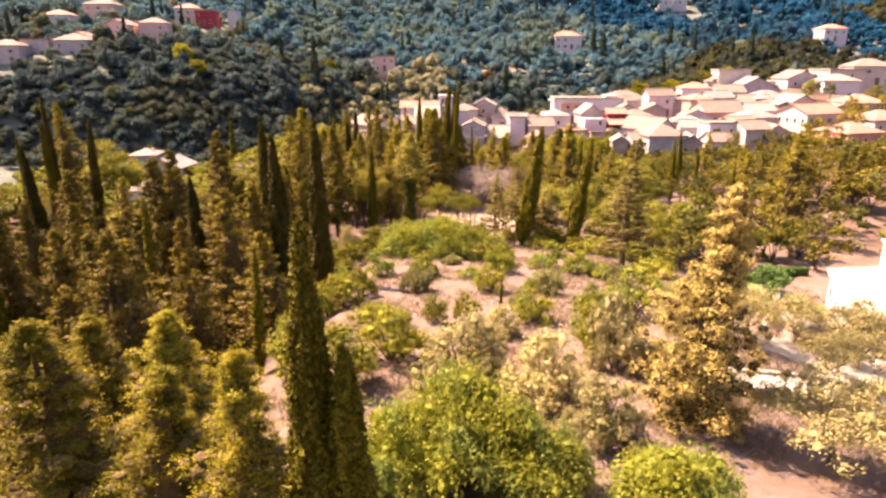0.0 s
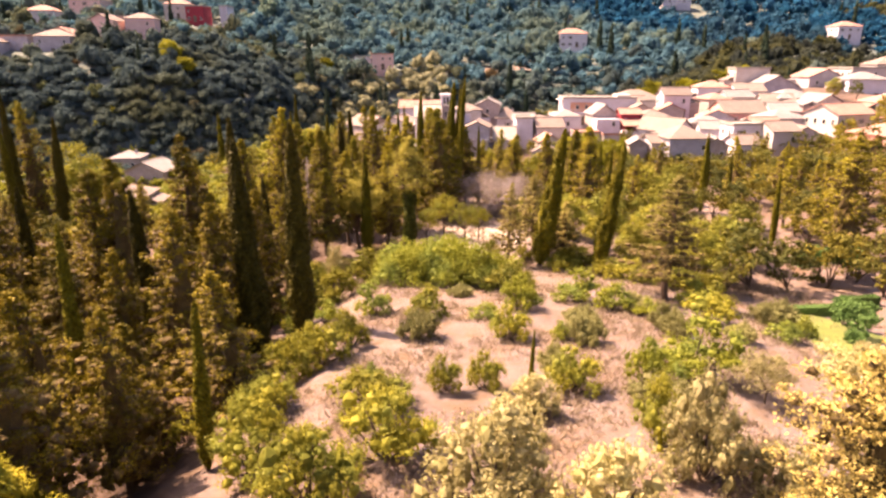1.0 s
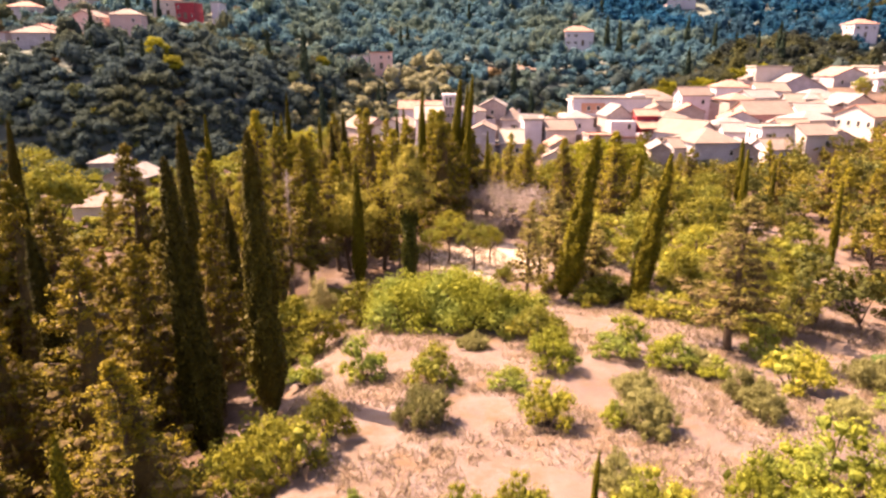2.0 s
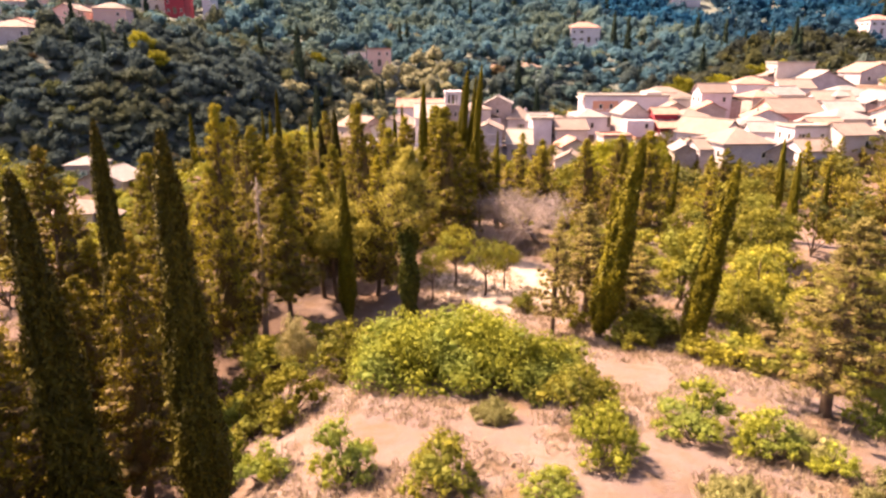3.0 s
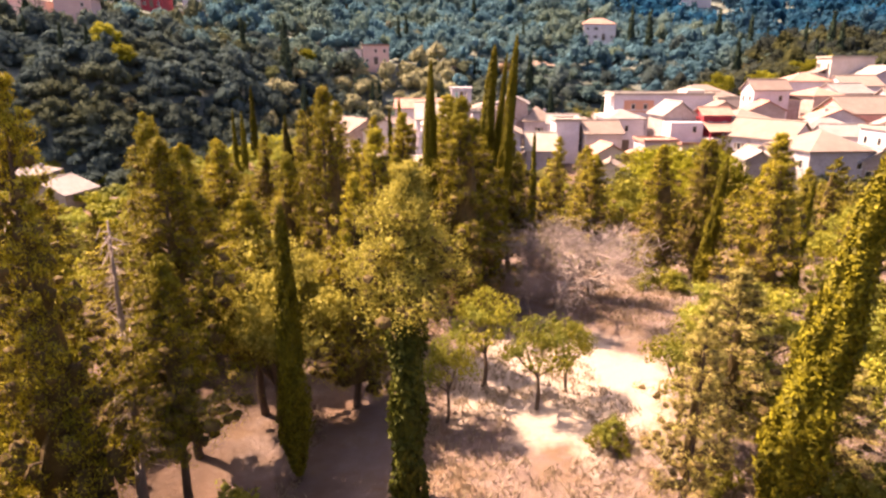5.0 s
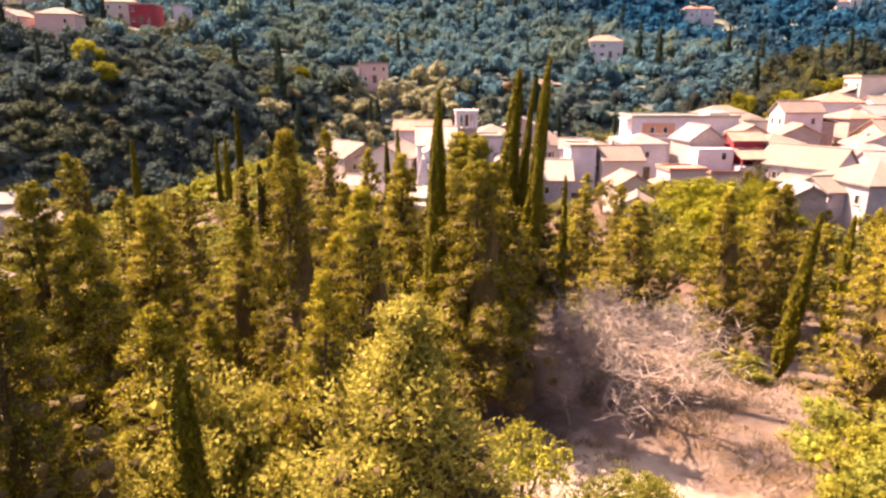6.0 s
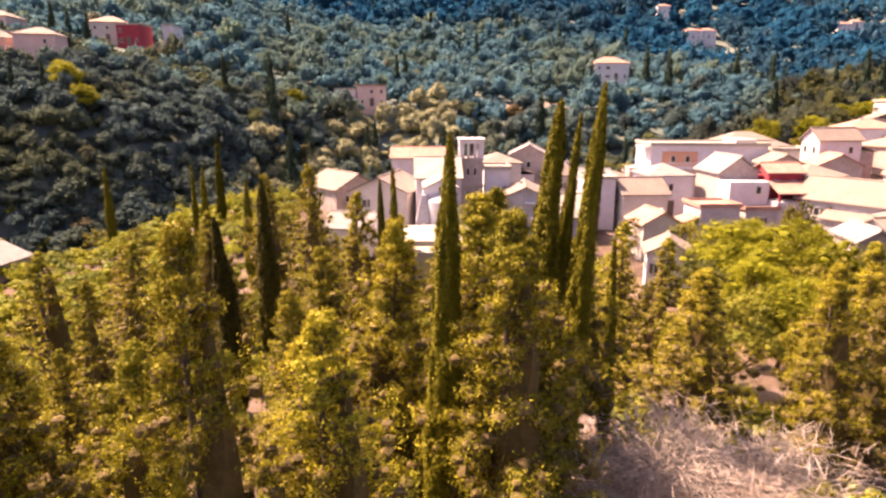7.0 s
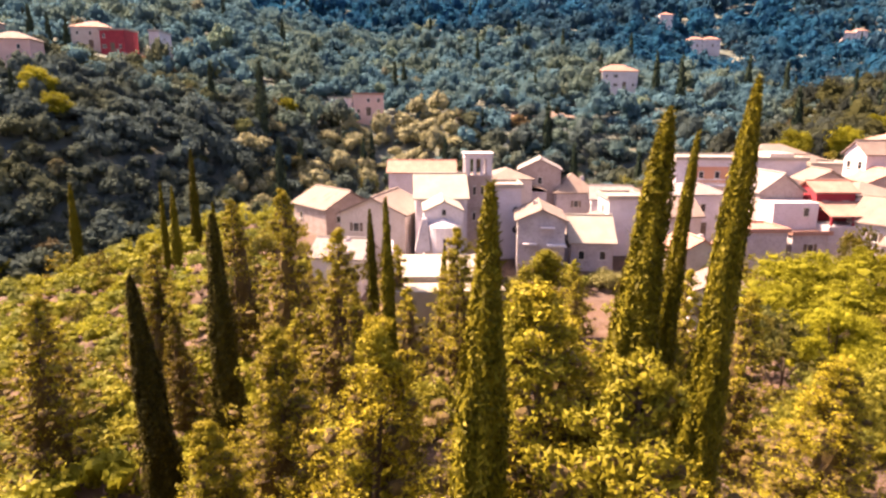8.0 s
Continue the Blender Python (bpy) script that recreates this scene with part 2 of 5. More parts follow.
def tube(points, radii, sides=7):
    """A tapered tube along a line of points."""
    p = np.asarray(points, float)
    vs, fs = [], []
    for i in range(len(p)):
        d = p[min(i + 1, len(p) - 1)] - p[max(i - 1, 0)]
        d /= np.linalg.norm(d) + 1e-9
        a = np.cross(d, (0.31, 0.95, 0.05))
        a /= np.linalg.norm(a) + 1e-9
        b = np.cross(d, a)
        for k in range(sides):
            t = 2 * math.pi * k / sides
            vs.append(p[i] + radii[i] * (math.cos(t) * a + math.sin(t) * b))
        if i:
            for k in range(sides):
                l = (k + 1) % sides
                fs.append([(i - 1) * sides + k, (i - 1) * sides + l, i * sides + l, i * sides + k])
    fs.append(list(range((len(p) - 1) * sides, len(p) * sides)))
    return np.array(vs), fs


def unit(v):
    return v / (np.linalg.norm(v, axis=-1, keepdims=True) + 1e-9)


def leaves(rng, centres, ways, length, width, folded=False, face=None):
    """Leaves at the centres, pointing along ways and turned to face outwards: small three-cornered sprays, or folded blades."""
    n = len(centres)
    d = unit(ways + rng.normal(0, 0.35, (n, 3)))
    if face is not None:
        up = unit(unit(face) + rng.normal(0, 0.55, (n, 3)))
        d = unit(d + rng.normal(0, 0.2, (n, 3)))
        d = unit(d - up * (d * up).sum(1, keepdims=True))
        s = np.cross(up, d)
    else:
        s = unit(np.cross(d, rng.normal(0, 1, (n, 3))))
    k = rng.uniform(0.65, 1.35, (n, 1))
    L, W = length * k, width * k
    if not folded:
        v = np.stack([centres - d * L * 0.4 - s * W * 0.6, centres - d * L * 0.3 + s * W * 0.6, centres + d * L * 0.6], 1).reshape(-1, 3)
        return v, np.arange(3 * n).reshape(-1, 3)
    up = np.cross(s, d)
    v = np.stack([centres - d * L / 2, centres + s * W / 2 + up * W * 0.25, centres + d * L / 2, centres - s * W / 2 + up * W * 0.25], 1).reshape(-1, 3)
    i = np.arange(n)[:, None] * 4
    return v, np.concatenate([i + (0, 1, 2), i + (0, 2, 3)], 1).reshape(-1, 3)


def ball(subdivisions):
    bm = bmesh.new()
    bmesh.ops.create_icosphere(bm, subdivisions=subdivisions, radius=1)
    v = np.array([q.co[:] for q in bm.verts])
    f = np.array([[q.index for q in t.verts] for t in bm.faces])
    bm.free()
    return v, f


BALL1, BALL2 = ball(1), ball(2)


def lump(rng, centre, radius, rough=0.22, base=None):
    v, f = base or BALL1
    return np.asarray(centre) + v * np.asarray(radius) * (1 + rng.uniform(-rough, rough, (len(v), 1))), f


def spindle(rng, height, start, profile, share, rings=14, sides=9, wave=None, rough=0.2):
    """The dense inner body of a slim crown."""
    vs, fs = [], []
    for i in range(rings):
        u = i / (rings - 1)
        for k in range(sides):
            t = 2 * math.pi * (k + 0.5 * (i % 2)) / sides
            r = max(profile(u) * share * rng.uniform(1 - rough, 1 + rough * 0.7) * (wave(t, u) if wave else 1), 0.01)
            vs.append((r * math.cos(t), r * math.sin(t), start + (height - start) * u * 0.97))
        if i:
            for k in range(sides):
                l = (k + 1) % sides
                fs.append([(i - 1) * sides + k, (i - 1) * sides + l, i * sides + l, i * sides + k])
    return np.array(vs), fs


class Tufts:
    """Gathers the clumps of a crown: each a rough kernel under a skin of leaves that face outwards."""

    def __init__(self, rng):
        self.rng, self.kernels, self.centres, self.ways, self.faces = rng, [], [], [], []

    def add(self, centre, size, per, way=(0, 0, 0.3), kernel=0.62, squash=0.9, spread=0.18):
        rng, way = self.rng, np.asarray(way, float)
        if kernel:
            self.kernels.append(lump(rng, centre, (size * kernel, size * kernel, size * kernel * squash), 0.35))
        w = unit(rng.normal(0, 1, (per, 3)) + way * 0.5)
        out = w * size * rng.uniform(1 - 1.6 * spread, 1 + spread, (per, 1))
        self.centres.append(centre + (out + np.outer(np.abs(w @ way), way) * size * 0.35) * (1, 1, squash))
        self.ways.append(w * 0.8 + way + (0, 0, 0.35))
        self.faces.append(w)

    def lobe(self, centre, size, sub, per, kernel=0.62):
        """A lobe of several clumps set over its upper and outer side."""
        rng = self.rng
        turn = rng.uniform(0, 6.28)
        for i in range(sub):
            z = 1 - 1.45 * (i + 0.5) / sub
            a, q = turn + i * 2.399 + rng.normal(0, 0.25), math.sqrt(max(1 - z * z, 0))
            w = np.array([q * math.cos(a), q * math.sin(a), z])
            k = size * rng.uniform(0.36, 0.60)
            self.add(centre + w * size * rng.uniform(0.5, 0.78) * (1, 1, 0.85), k, per, w * 0.4 + (0, 0, 0.2), kernel * 0.75)

    def mesh(self, leaf, *more):
        """Vertices, faces, and a slot for each face: 1 for the kernels, 0 for the leaves."""
        inner = join(*more, *self.kernels)
        v, f = join(inner, leaves(self.rng, np.concatenate(self.centres), np.concatenate(self.ways), *leaf, face=np.concatenate(self.faces)))
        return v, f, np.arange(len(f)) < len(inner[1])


def trunk_line(rng, height, bend=0.15, n=6):
    z = np.linspace(-0.4, height, n)
    off = np.cumsum(rng.normal(0, bend, (n, 2)), 0) * (z[:, None] > 0)
    return np.column_stack([off, z])


# ---- plants: each kind is built a few times, then copied ----
def cypress(seed, height=14.0, radius=0.80, mat=None, n=6400, leaf=(0.34, 0.10)):
    """Slim column of upright sprays on a short trunk."""
    rng = np.random.default_rng(seed)
    prof = lambda u: radius * min(1.0, (u / 0.22 + 0.10) ** 0.6) * max(1 - u, 0.0) ** 0.55
    wave = lambda a, u: 1 + 0.13 * np.sin(a * 2 + u * 17 + seed) + 0.10 * np.sin(a * 5 - u * 34 + 2 * seed) + 0.10 * np.sin(a * 7 + u * 11 + 3 * seed)
    root = tagged(new("cypress_tree"), kind="", category="tree")
    u = rng.beta(1.1, 1.3, n)
    a = rng.uniform(0, 2 * math.pi, n)
    r = np.array([prof(q) for q in u]) * wave(a, u) * rng.uniform(0.84, 1.07, n)
    loose = rng.random(n) < 0.03
    r = r * np.where(loose, rng.uniform(1.05, 1.28, n), 1.0)
    c = np.column_stack([r * np.cos(a), r * np.sin(a), 0.5 + (height - 0.5) * u])
    way = np.column_stack([np.cos(a) * 0.30, np.sin(a) * 0.30, np.ones(n)])
    body = join(spindle(rng, height, 0.5, prof, 0.84, 40, 14, wave, 0.12), leaves(rng, c, way, *leaf, face=np.column_stack([np.cos(a), np.sin(a), np.full(n, 0.2)])))
    part("trunk", link_mesh("trunk", *tube(trunk_line(rng, height * 0.5, 0.02), np.linspace(0.2, 0.1, 6)), M_BARK, True), root)
    part("crown", link_mesh("crown", *body, mat or M_CYPRESS), root)
    return root


def conifer(seed, height=12.0, radius=2.7, bare=0.08, mat=None, branches=88, per=40, leaf=(0.145, 0.055), ivy=0.0, along=(0.48, 0.76, 1.0), knob=1.0, core=0.40, kernel=0.50):
    """Wide-branched conifer: rising branches set with knobbly clumps of needles, tapering to a leader."""
    rng = np.random.default_rng(seed)
    prof = lambda u: radius * (max(1 - u, 0.0) ** 0.80) * min(1.0, (u / 0.12 + 0.5) ** 0.7)
    root = tagged(new("conifer_tree"), category="tree")
    line = trunk_line(rng, height * 0.97, 0.08, 8)
    stem = [tube(line, np.linspace(0.22, 0.03, 8) * height / 12)]
    tufts = Tufts(rng)
    for i in range(branches):
        u = ((i + rng.uniform(0, 1)) / branches) ** 1.12
        z = height * (bare + (0.98 - bare) * u)
        a = i * 2.399 + rng.normal(0, 0.5)
        reach = prof(u) * rng.uniform(0.5, 1.15) * (1 + 0.24 * math.sin(a * 2 + u * 9 + seed)) + 0.05
        x0 = np.array([np.interp(z, line[:, 2], line[:, 0]), np.interp(z, line[:, 2], line[:, 1]), z])
        way = np.array([math.cos(a), math.sin(a), rng.uniform(0.15, 0.75)])
        side = np.array([-math.sin(a), math.cos(a), 0.2])
        if i % 3 == 0:
            stem.append(tube([x0, x0 + way * reach * 0.8], [0.045, 0.012], 4))
        for f in along:
            cen = x0 + way * reach * f + (0, 0, -0.15 * f * reach) + side * rng.normal(0, 0.22) * reach * f
            size = (0.15 + 0.33 * (1 - u) ** 0.7) * (0.65 + 0.7 * rng.random()) * height / 12 * knob
            tufts.add(cen, size, per, unit(way) * 0.9, kernel, 0.9, 0.24)
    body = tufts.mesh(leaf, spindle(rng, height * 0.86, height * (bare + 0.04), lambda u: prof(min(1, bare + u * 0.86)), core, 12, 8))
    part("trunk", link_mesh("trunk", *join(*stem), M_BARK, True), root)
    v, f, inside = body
    # slot 1: kernels and core, painted dark for the shade inside the crown
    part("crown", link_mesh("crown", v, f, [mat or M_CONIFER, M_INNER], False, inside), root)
    if ivy:
        n = 4200
        a, z = rng.uniform(0, 2 * math.pi, n), rng.uniform(0, ivy, n)
        rr = (0.52 + 0.12 * np.sin(z * 2.1 + a * 2)) * rng.uniform(0.8, 1.1, n)
        w = np.column_stack([np.cos(a), np.sin(a), np.full(n, -0.5)])
        sleeve = join(spindle(rng, ivy, 0.0, lambda u: 0.52, 0.82, 10, 9), leaves(rng, np.column_stack([rr * np.cos(a), rr * np.sin(a), z]), w, 0.20, 0.15, face=w + (0, 0, 0.7)))
        part("ivy", link_mesh("ivy", *sleeve, M_IVY), root, "dark green ivy sleeve round the trunk")
    return root


def snag(seed, height=10.5):
    """Dead standing conifer: a grey pole with broken branch stubs."""
    rng = np.random.default_rng(seed)
    root = tagged(new("dead_tree"), category="tree")
    line = trunk_line(rng, height, 0.06, 8)
    stem = [tube(line, np.linspace(0.22, 0.03, 8))]
    tips, ways = [], []
    for i in range(46):
        z = height * rng.uniform(0.2, 0.96)
        a = rng.uniform(0, 6.28)
        x0 = np.array([np.interp(z, line[:, 2], line[:, 0]), np.interp(z, line[:, 2], line[:, 1]), z])
        way = np.array([math.cos(a), math.sin(a), rng.uniform(-0.4, 0.3)])
        reach = rng.uniform(0.3, 1.5) * (1.1 - z / height)
        stem.append(tube([x0, x0 + way * reach * 0.6, x0 + way * reach - (0, 0, 0.2 * reach)], [0.035, 0.02, 0.008], 4))
        for k in range(8):
            tips.append(x0 + way * reach * rng.uniform(0.3, 1) + rng.normal(0, 0.12, 3))
            ways.append(way + (0, 0, -0.6))
    part("trunk", link_mesh("trunk", *join(*stem), M_DEADWOOD, True), root)
    part("crown", link_mesh("crown", *leaves(rng, np.array(tips), np.array(ways), 0.45, 0.03, True), M_TWIGS), root, "dry hanging twigs")
    return root


def broadleaf(seed, height=8.0, radius=3.2, bare=0.25, mat=None, blobs=22, sub=6, per=40, leaf=(0.20, 0.12), name="broadleaf_tree", kernel=0.6):
    """Round-headed tree: forked limbs and many leaf clumps with gaps between them."""
    rng = np.random.default_rng(seed)
    root = tagged(new(name), category="tree")
    fork = height * bare
    stem = [tube(trunk_line(rng, fork, 0.12, 4), np.linspace(0.20, 0.15, 4) * height / 8)]
    top = stem[0][0][-7:].mean(0)
    tufts = Tufts(rng)
    for i in range(blobs):
        a = i * 2.399 + rng.normal(0, 0.3)
        q = math.sqrt((i + 0.5) / blobs)
        z = fork + (height - fork) * (0.15 + 0.72 * rng.uniform(0.25, 1) * math.sqrt(max(1 - q * q * 0.82, 0)))
        cen = np.array([radius * 0.78 * q * math.cos(a), radius * 0.78 * q * math.sin(a), z])
        size = radius * rng.uniform(0.20, 0.42)
        if i % 3 == 0:
            mid = (top + cen) / 2 + rng.normal(0, 0.15, 3)
            stem.append(tube([top, mid, cen], np.array([0.11, 0.07, 0.03]) * height / 8, 5))
        tufts.lobe(cen, size, sub, per, kernel)
    part("trunk", link_mesh("trunk", *join(*stem), M_BARK, True), root)
    v, f, _ = tufts.mesh(leaf)
    part("crown", link_mesh("crown", v, f, mat or M_BROAD), root)
    return root


def shrub(seed, height=2.4, radius=1.9, mat=None, name="shrub", blobs=12, sub=6, per=30, leaf=(0.15, 0.085), kernel=0.66):
    """Low bush that branches from the ground."""
    rng = np.random.default_rng(seed)
    root = tagged(new(name), category="bush")
    stem, tufts = [], Tufts(rng)
    for i in range(blobs):
        a = i * 2.399 + rng.normal(0, 0.3)
        q = math.sqrt((i + 0.3) / blobs)
        size = radius * rng.uniform(0.22, 0.50)
        cen = np.array([radius * 0.74 * q * math.cos(a), radius * 0.74 * q * math.sin(a), max(size * 0.5, height * rng.uniform(0.30, 0.85) * math.sqrt(1.06 - q * q))])
        stem.append(tube([(0, 0, -0.2), cen * 0.55 + rng.normal(0, 0.05, 3), cen], [0.06, 0.04, 0.02], 4))
        tufts.lobe(cen, size, sub, per, kernel)
    part("stem", link_mesh("stem", *join(*stem), M_BARK, True), root)
    v, f, _ = tufts.mesh(leaf)
    part("crown", link_mesh("crown", v, f, mat or M_BROAD), root)
    return root


def bare_tree(seed, height=6.5, spread=4.5, twigs=1.0):
    """Leafless tree, forked limb by limb down to a haze of twigs."""
    rng = np.random.default_rng(seed)
    root = tagged(new("bare_tree"), category="tree")
    stem, tips, ways = [], [], []

    def grow(p, d, length, r, depth):
        q = p + d * length * 0.5 + rng.normal(0, 0.07 * length, 3)
        e = q + (d + rng.normal(0, 0.15, 3)) * length * 0.5
        stem.append(tube([p, q, e], [r, r * 0.8, r * 0.6], 5 if depth < 3 else 3))
        if depth > 2:
            for k in range(int(9 * twigs)):
                tips.append(e + rng.normal(0, 0.42, 3))
                ways.append(unit(d + rng.normal(0, 0.6, 3)))
        if depth == 5:
            return
        for k in range(3 if depth < 2 else 2):
            w = unit(d * 0.75 + rng.normal(0, 0.55, 3) * (spread / height * 1.3, spread / height * 1.3, 0.7) + (0, 0, 0.12))
            grow(e, w, length * rng.uniform(0.62, 0.82), r * 0.6, depth + 1)

    grow(np.array([0, 0, -0.3]), unit(np.array([0.25, 0, 1.0])), height * 0.30, 0.20, 0)
    part("trunk", link_mesh("trunk", *join(*stem), M_DEADWOOD, True), root, "bleached bare trunk and limbs")
    part("crown", link_mesh("crown", *leaves(rng, np.array(tips), np.array(ways), 0.66, 0.020, True), M_TWIGS), root)
    return root


# ---- the ground: one sheet to the horizon ----
def smooth(a, b, v):
    u = np.clip((np.asarray(v, float) - a) / (b - a), 0.0, 1.0)
    return u * u * (3 - 2 * u)


RISE_Y = (-400, -120, -40, 0, 20, 36, 50, 60, 68, 90, 105, 120, 135, 150, 165, 178, 192, 206, 222, 238, 254, 290, 340, 450, 700, 1200, 2600)
RISE_Z = (30, 9, 5, 3, 1.8, 0.9, -0.6, -2.0, -3.3, -3.1, -4.4, -5.6, -4.6, -3.6, -2.6, -2.8, -7, -12, -7, 3, 12, 20, 28, 52, 118, 250, 480)


# the spur behind the village: its crest, x, y, height
CREST = ((62, 188, 3.0), (82, 207, 8.5), (121, 246, 12.5), (134, 282, 19.0), (196, 332, 30.0), (300, 425, 50.0), (460, 540, 74.0))


def spur(x, y):
    """Height of the spur's flanks, falling away on both sides of its crest."""
    best = np.full(np.broadcast(x, y).shape, -90.0)
    for (ax, ay, az), (bx, by, bz) in zip(CREST, CREST[1:]):
        dx, dy = bx - ax, by - ay
        u = np.clip(((x - ax) * dx + (y - ay) * dy) / (dx * dx + dy * dy), 0.0, 1.0)
        d = np.hypot(x - ax - u * dx, y - ay - u * dy)
        best = np.maximum(best, az + u * (bz - az) - 0.36 * (np.sqrt(d * d + 80) - 9))
    return best


def ground(x, y):
    x, y = np.asarray(x, float), np.asarray(y, float)
    far = smooth(125, 180, y)
    s = y + far * (56 * smooth(-15, -90, x) - 105 * smooth(60, 210, x))
    z = np.interp(s, RISE_Y, RISE_Z)
    z = z + 6 * smooth(-60, -115, x) * far
    z = z - 5.0 * smooth(-14, -55, x) * smooth(15, 60, y) * (1 - smooth(130, 175, y))
    z = z - 2.6 * smooth(8, 34, x) * smooth(-10, 30, y) * (1 - smooth(58, 95, y))
    z = z - 3.6 * smooth(-5, -16, x) * smooth(-5, 12, y) * (1 - smooth(58, 76, y))
    z = z - 5.0 * smooth(-30, -60, x) * np.exp(-((y - 152) / 24) ** 2)
    z = z + 12 * np.exp(-((x - 104) / 50) ** 2 - ((y - 178) / 55) ** 2)
    z = np.maximum(z, spur(x, y))
    z = z + 0.22 * np.sin(x * 0.31 + 1.3 * np.sin(y * 0.17)) * np.sin(y * 0.27 + 0.8)
    roll = smooth(230, 420, y)
    return z + roll * (6 * np.sin(x * 0.021 + 0.9) * np.sin(y * 0.017) + 14 * smooth(400, 900, y) * np.sin(x * 0.008 + 2.2) * np.sin(y * 0.006 + 0.4))


def axis(parts):
    return np.unique(np.concatenate([np.arange(a, b, s) for a, b, s in parts]))


gx = axis([(-2400, -400, 100), (-400, -150, 20), (-150, -45, 4), (-45, 45, 0.9), (45, 160, 3), (160, 400, 16), (400, 2401, 100)])
gy = axis([(-400, -20, 20), (-20, 105, 0.9), (105, 300, 3), (300, 700, 12), (700, 2601, 80)])
GX, GY = np.meshgrid(gx, gy)
rough = np.array([noise.noise((a * 0.9, b * 0.9, 0.3)) for a, b in zip(GX.ravel(), GY.ravel())]).reshape(GX.shape)
GZ = ground(GX, GY) + 0.14 * rough * (1 - smooth(120, 220, GY))
idx = np.arange(GX.size).reshape(GX.shape)
quads = np.stack([idx[:-1, :-1], idx[:-1, 1:], idx[1:, 1:], idx[1:, :-1]], -1).reshape(-1, 4)
me = link_mesh("ground", np.stack([GX, GY, GZ], -1).reshape(-1, 3), quads, M_SOIL, True)
cover = np.maximum.reduce([smooth(178, 208, GY - 0.05 * GX), smooth(-30, -48, GX) * smooth(5, 40, GY), 0.62 * smooth(-6, -14, GX) * smooth(5, 25, GY), 0.6 * smooth(96, 112, GY), 0.56 * smooth(3, -4, GX) * smooth(80, 84, GY), 0.56 * smooth(-3, -8, GX) * smooth(64, 70, GY), 0.55 * smooth(26, 46, GX) * smooth(58, 75, GY), 0.5 * smooth(-10, -40, GY), 0.5 * smooth(45, 80, GX)])
cover = cover * (1 - 0.8 * smooth(-4, 4, GX) * smooth(44, 34, GX) * np.exp(-((GY - 258 - 0.1 * GX) / 4.5) ** 2))
me.attributes.new("cover", "FLOAT", "POINT").data.foreach_set("value", cover.ravel().astype(np.float32))
wild = smooth(176, 200, GY - 0.60 * np.minimum(GX + 14, 0) - 0.02 * np.abs(GX))  * (1 - 0.8 * smooth(-4, 4, GX) * smooth(44, 34, GX) * np.exp(-((GY - 258 - 0.1 * GX) / 4.5) ** 2))
me.attributes.new("wild", "FLOAT", "POINT").data.foreach_set("value", wild.ravel().astype(np.float32))
tagged(new("ground", me), "dry pinkish soil with straw and wooded hillsides", "ground", kind="structure")

# ---- placing plants ----
templates = []


def kinds(maker, seeds, **how):
    made = [maker(s, **how) for s in seeds]
    templates.extend(made)
    return made


CYPRESS = kinds(cypress, (1, 2, 3, 4), n=12000, leaf=(0.26, 0.065))
CENTRE = kinds(cypress, (7, 8), radius=0.62, n=36000, leaf=(0.17, 0.032))
SHADED = kinds(cypress, (9, 10, 44), mat=M_CYPRESS_SHADE, n=16000, leaf=(0.22, 0.055))
SLIM = kinds(cypress, (5, 6), radius=0.62)
CONIFER = kinds(conifer, (11, 12, 13, 14, 15))
TALL = kinds(conifer, (16, 17, 18), radius=2.3, bare=0.28)
NEEDLED = kinds(conifer, (81, 82, 83, 84), bare=0.10, branches=140, per=96, leaf=(0.088, 0.034), knob=0.9)
NEEDLED_TALL = kinds(conifer, (85, 86), branches=130, per=96, leaf=(0.088, 0.034), radius=2.3, bare=0.30, knob=0.9)
LIGHT = kinds(conifer, (61, 62, 63, 64), branches=72, per=30, leaf=(0.19, 0.075))
LIGHT_TALL = kinds(conifer, (65, 66), branches=66, per=30, leaf=(0.19, 0.075), radius=2.3, bare=0.22)
SHADED_CON = kinds(conifer, (95, 96, 97, 98), mat=M_CONIFER_SHADE, branches=100, per=48, leaf=(0.13, 0.050))
SHADED_CON_TALL = kinds(conifer, (99, 100), mat=M_CONIFER_SHADE, branches=92, per=48, leaf=(0.13, 0.050), radius=2.3, bare=0.2)
IVIED = kinds(conifer, (67,), mat=M_FEATHER, radius=1.65, bare=0.60, ivy=8.4, branches=110, per=90, leaf=(0.11, 0.038), knob=1.1, core=0.25, kernel=0.3)
OPEN = kinds(conifer, (19, 20), mat=M_CONIFER_PALE, radius=2.2, bare=0.18, branches=90, per=70, leaf=(0.12, 0.036), knob=0.85, core=0.15)
SNAG = kinds(snag, (43,))
SCRAGGY = kinds(broadleaf, (57, 58), bare=0.36, blobs=16, sub=6, per=44, leaf=(0.18, 0.11), radius=3.4, kernel=0.4)
THICK = kinds(broadleaf, (59, 60), bare=0.12, blobs=28, sub=7, per=54, leaf=(0.15, 0.085))
BROAD = kinds(broadleaf, (21, 22, 23), per=60, leaf=(0.15, 0.085))
BRIGHT = kinds(broadleaf, (24, 25), mat=M_LIME, bare=0.12, blobs=44, sub=8, per=70, leaf=(0.125, 0.07))
OLIVE = kinds(broadleaf, (26, 27, 28), height=4.2, radius=2.3, mat=M_OLIVE, blobs=20, sub=6, per=60, leaf=(0.14, 0.05), name="olive_tree", kernel=0.4)
FINE = kinds(broadleaf, (70,), mat=M_FEATHER, blobs=40, sub=7, per=100, leaf=(0.14, 0.07), kernel=0.45)
GARDEN = kinds(broadleaf, (29,), mat=M_GARDEN, height=4.0, radius=2.0, blobs=14)
SHRUB = kinds(shrub, (31, 32, 33, 34), per=56, leaf=(0.11, 0.055))
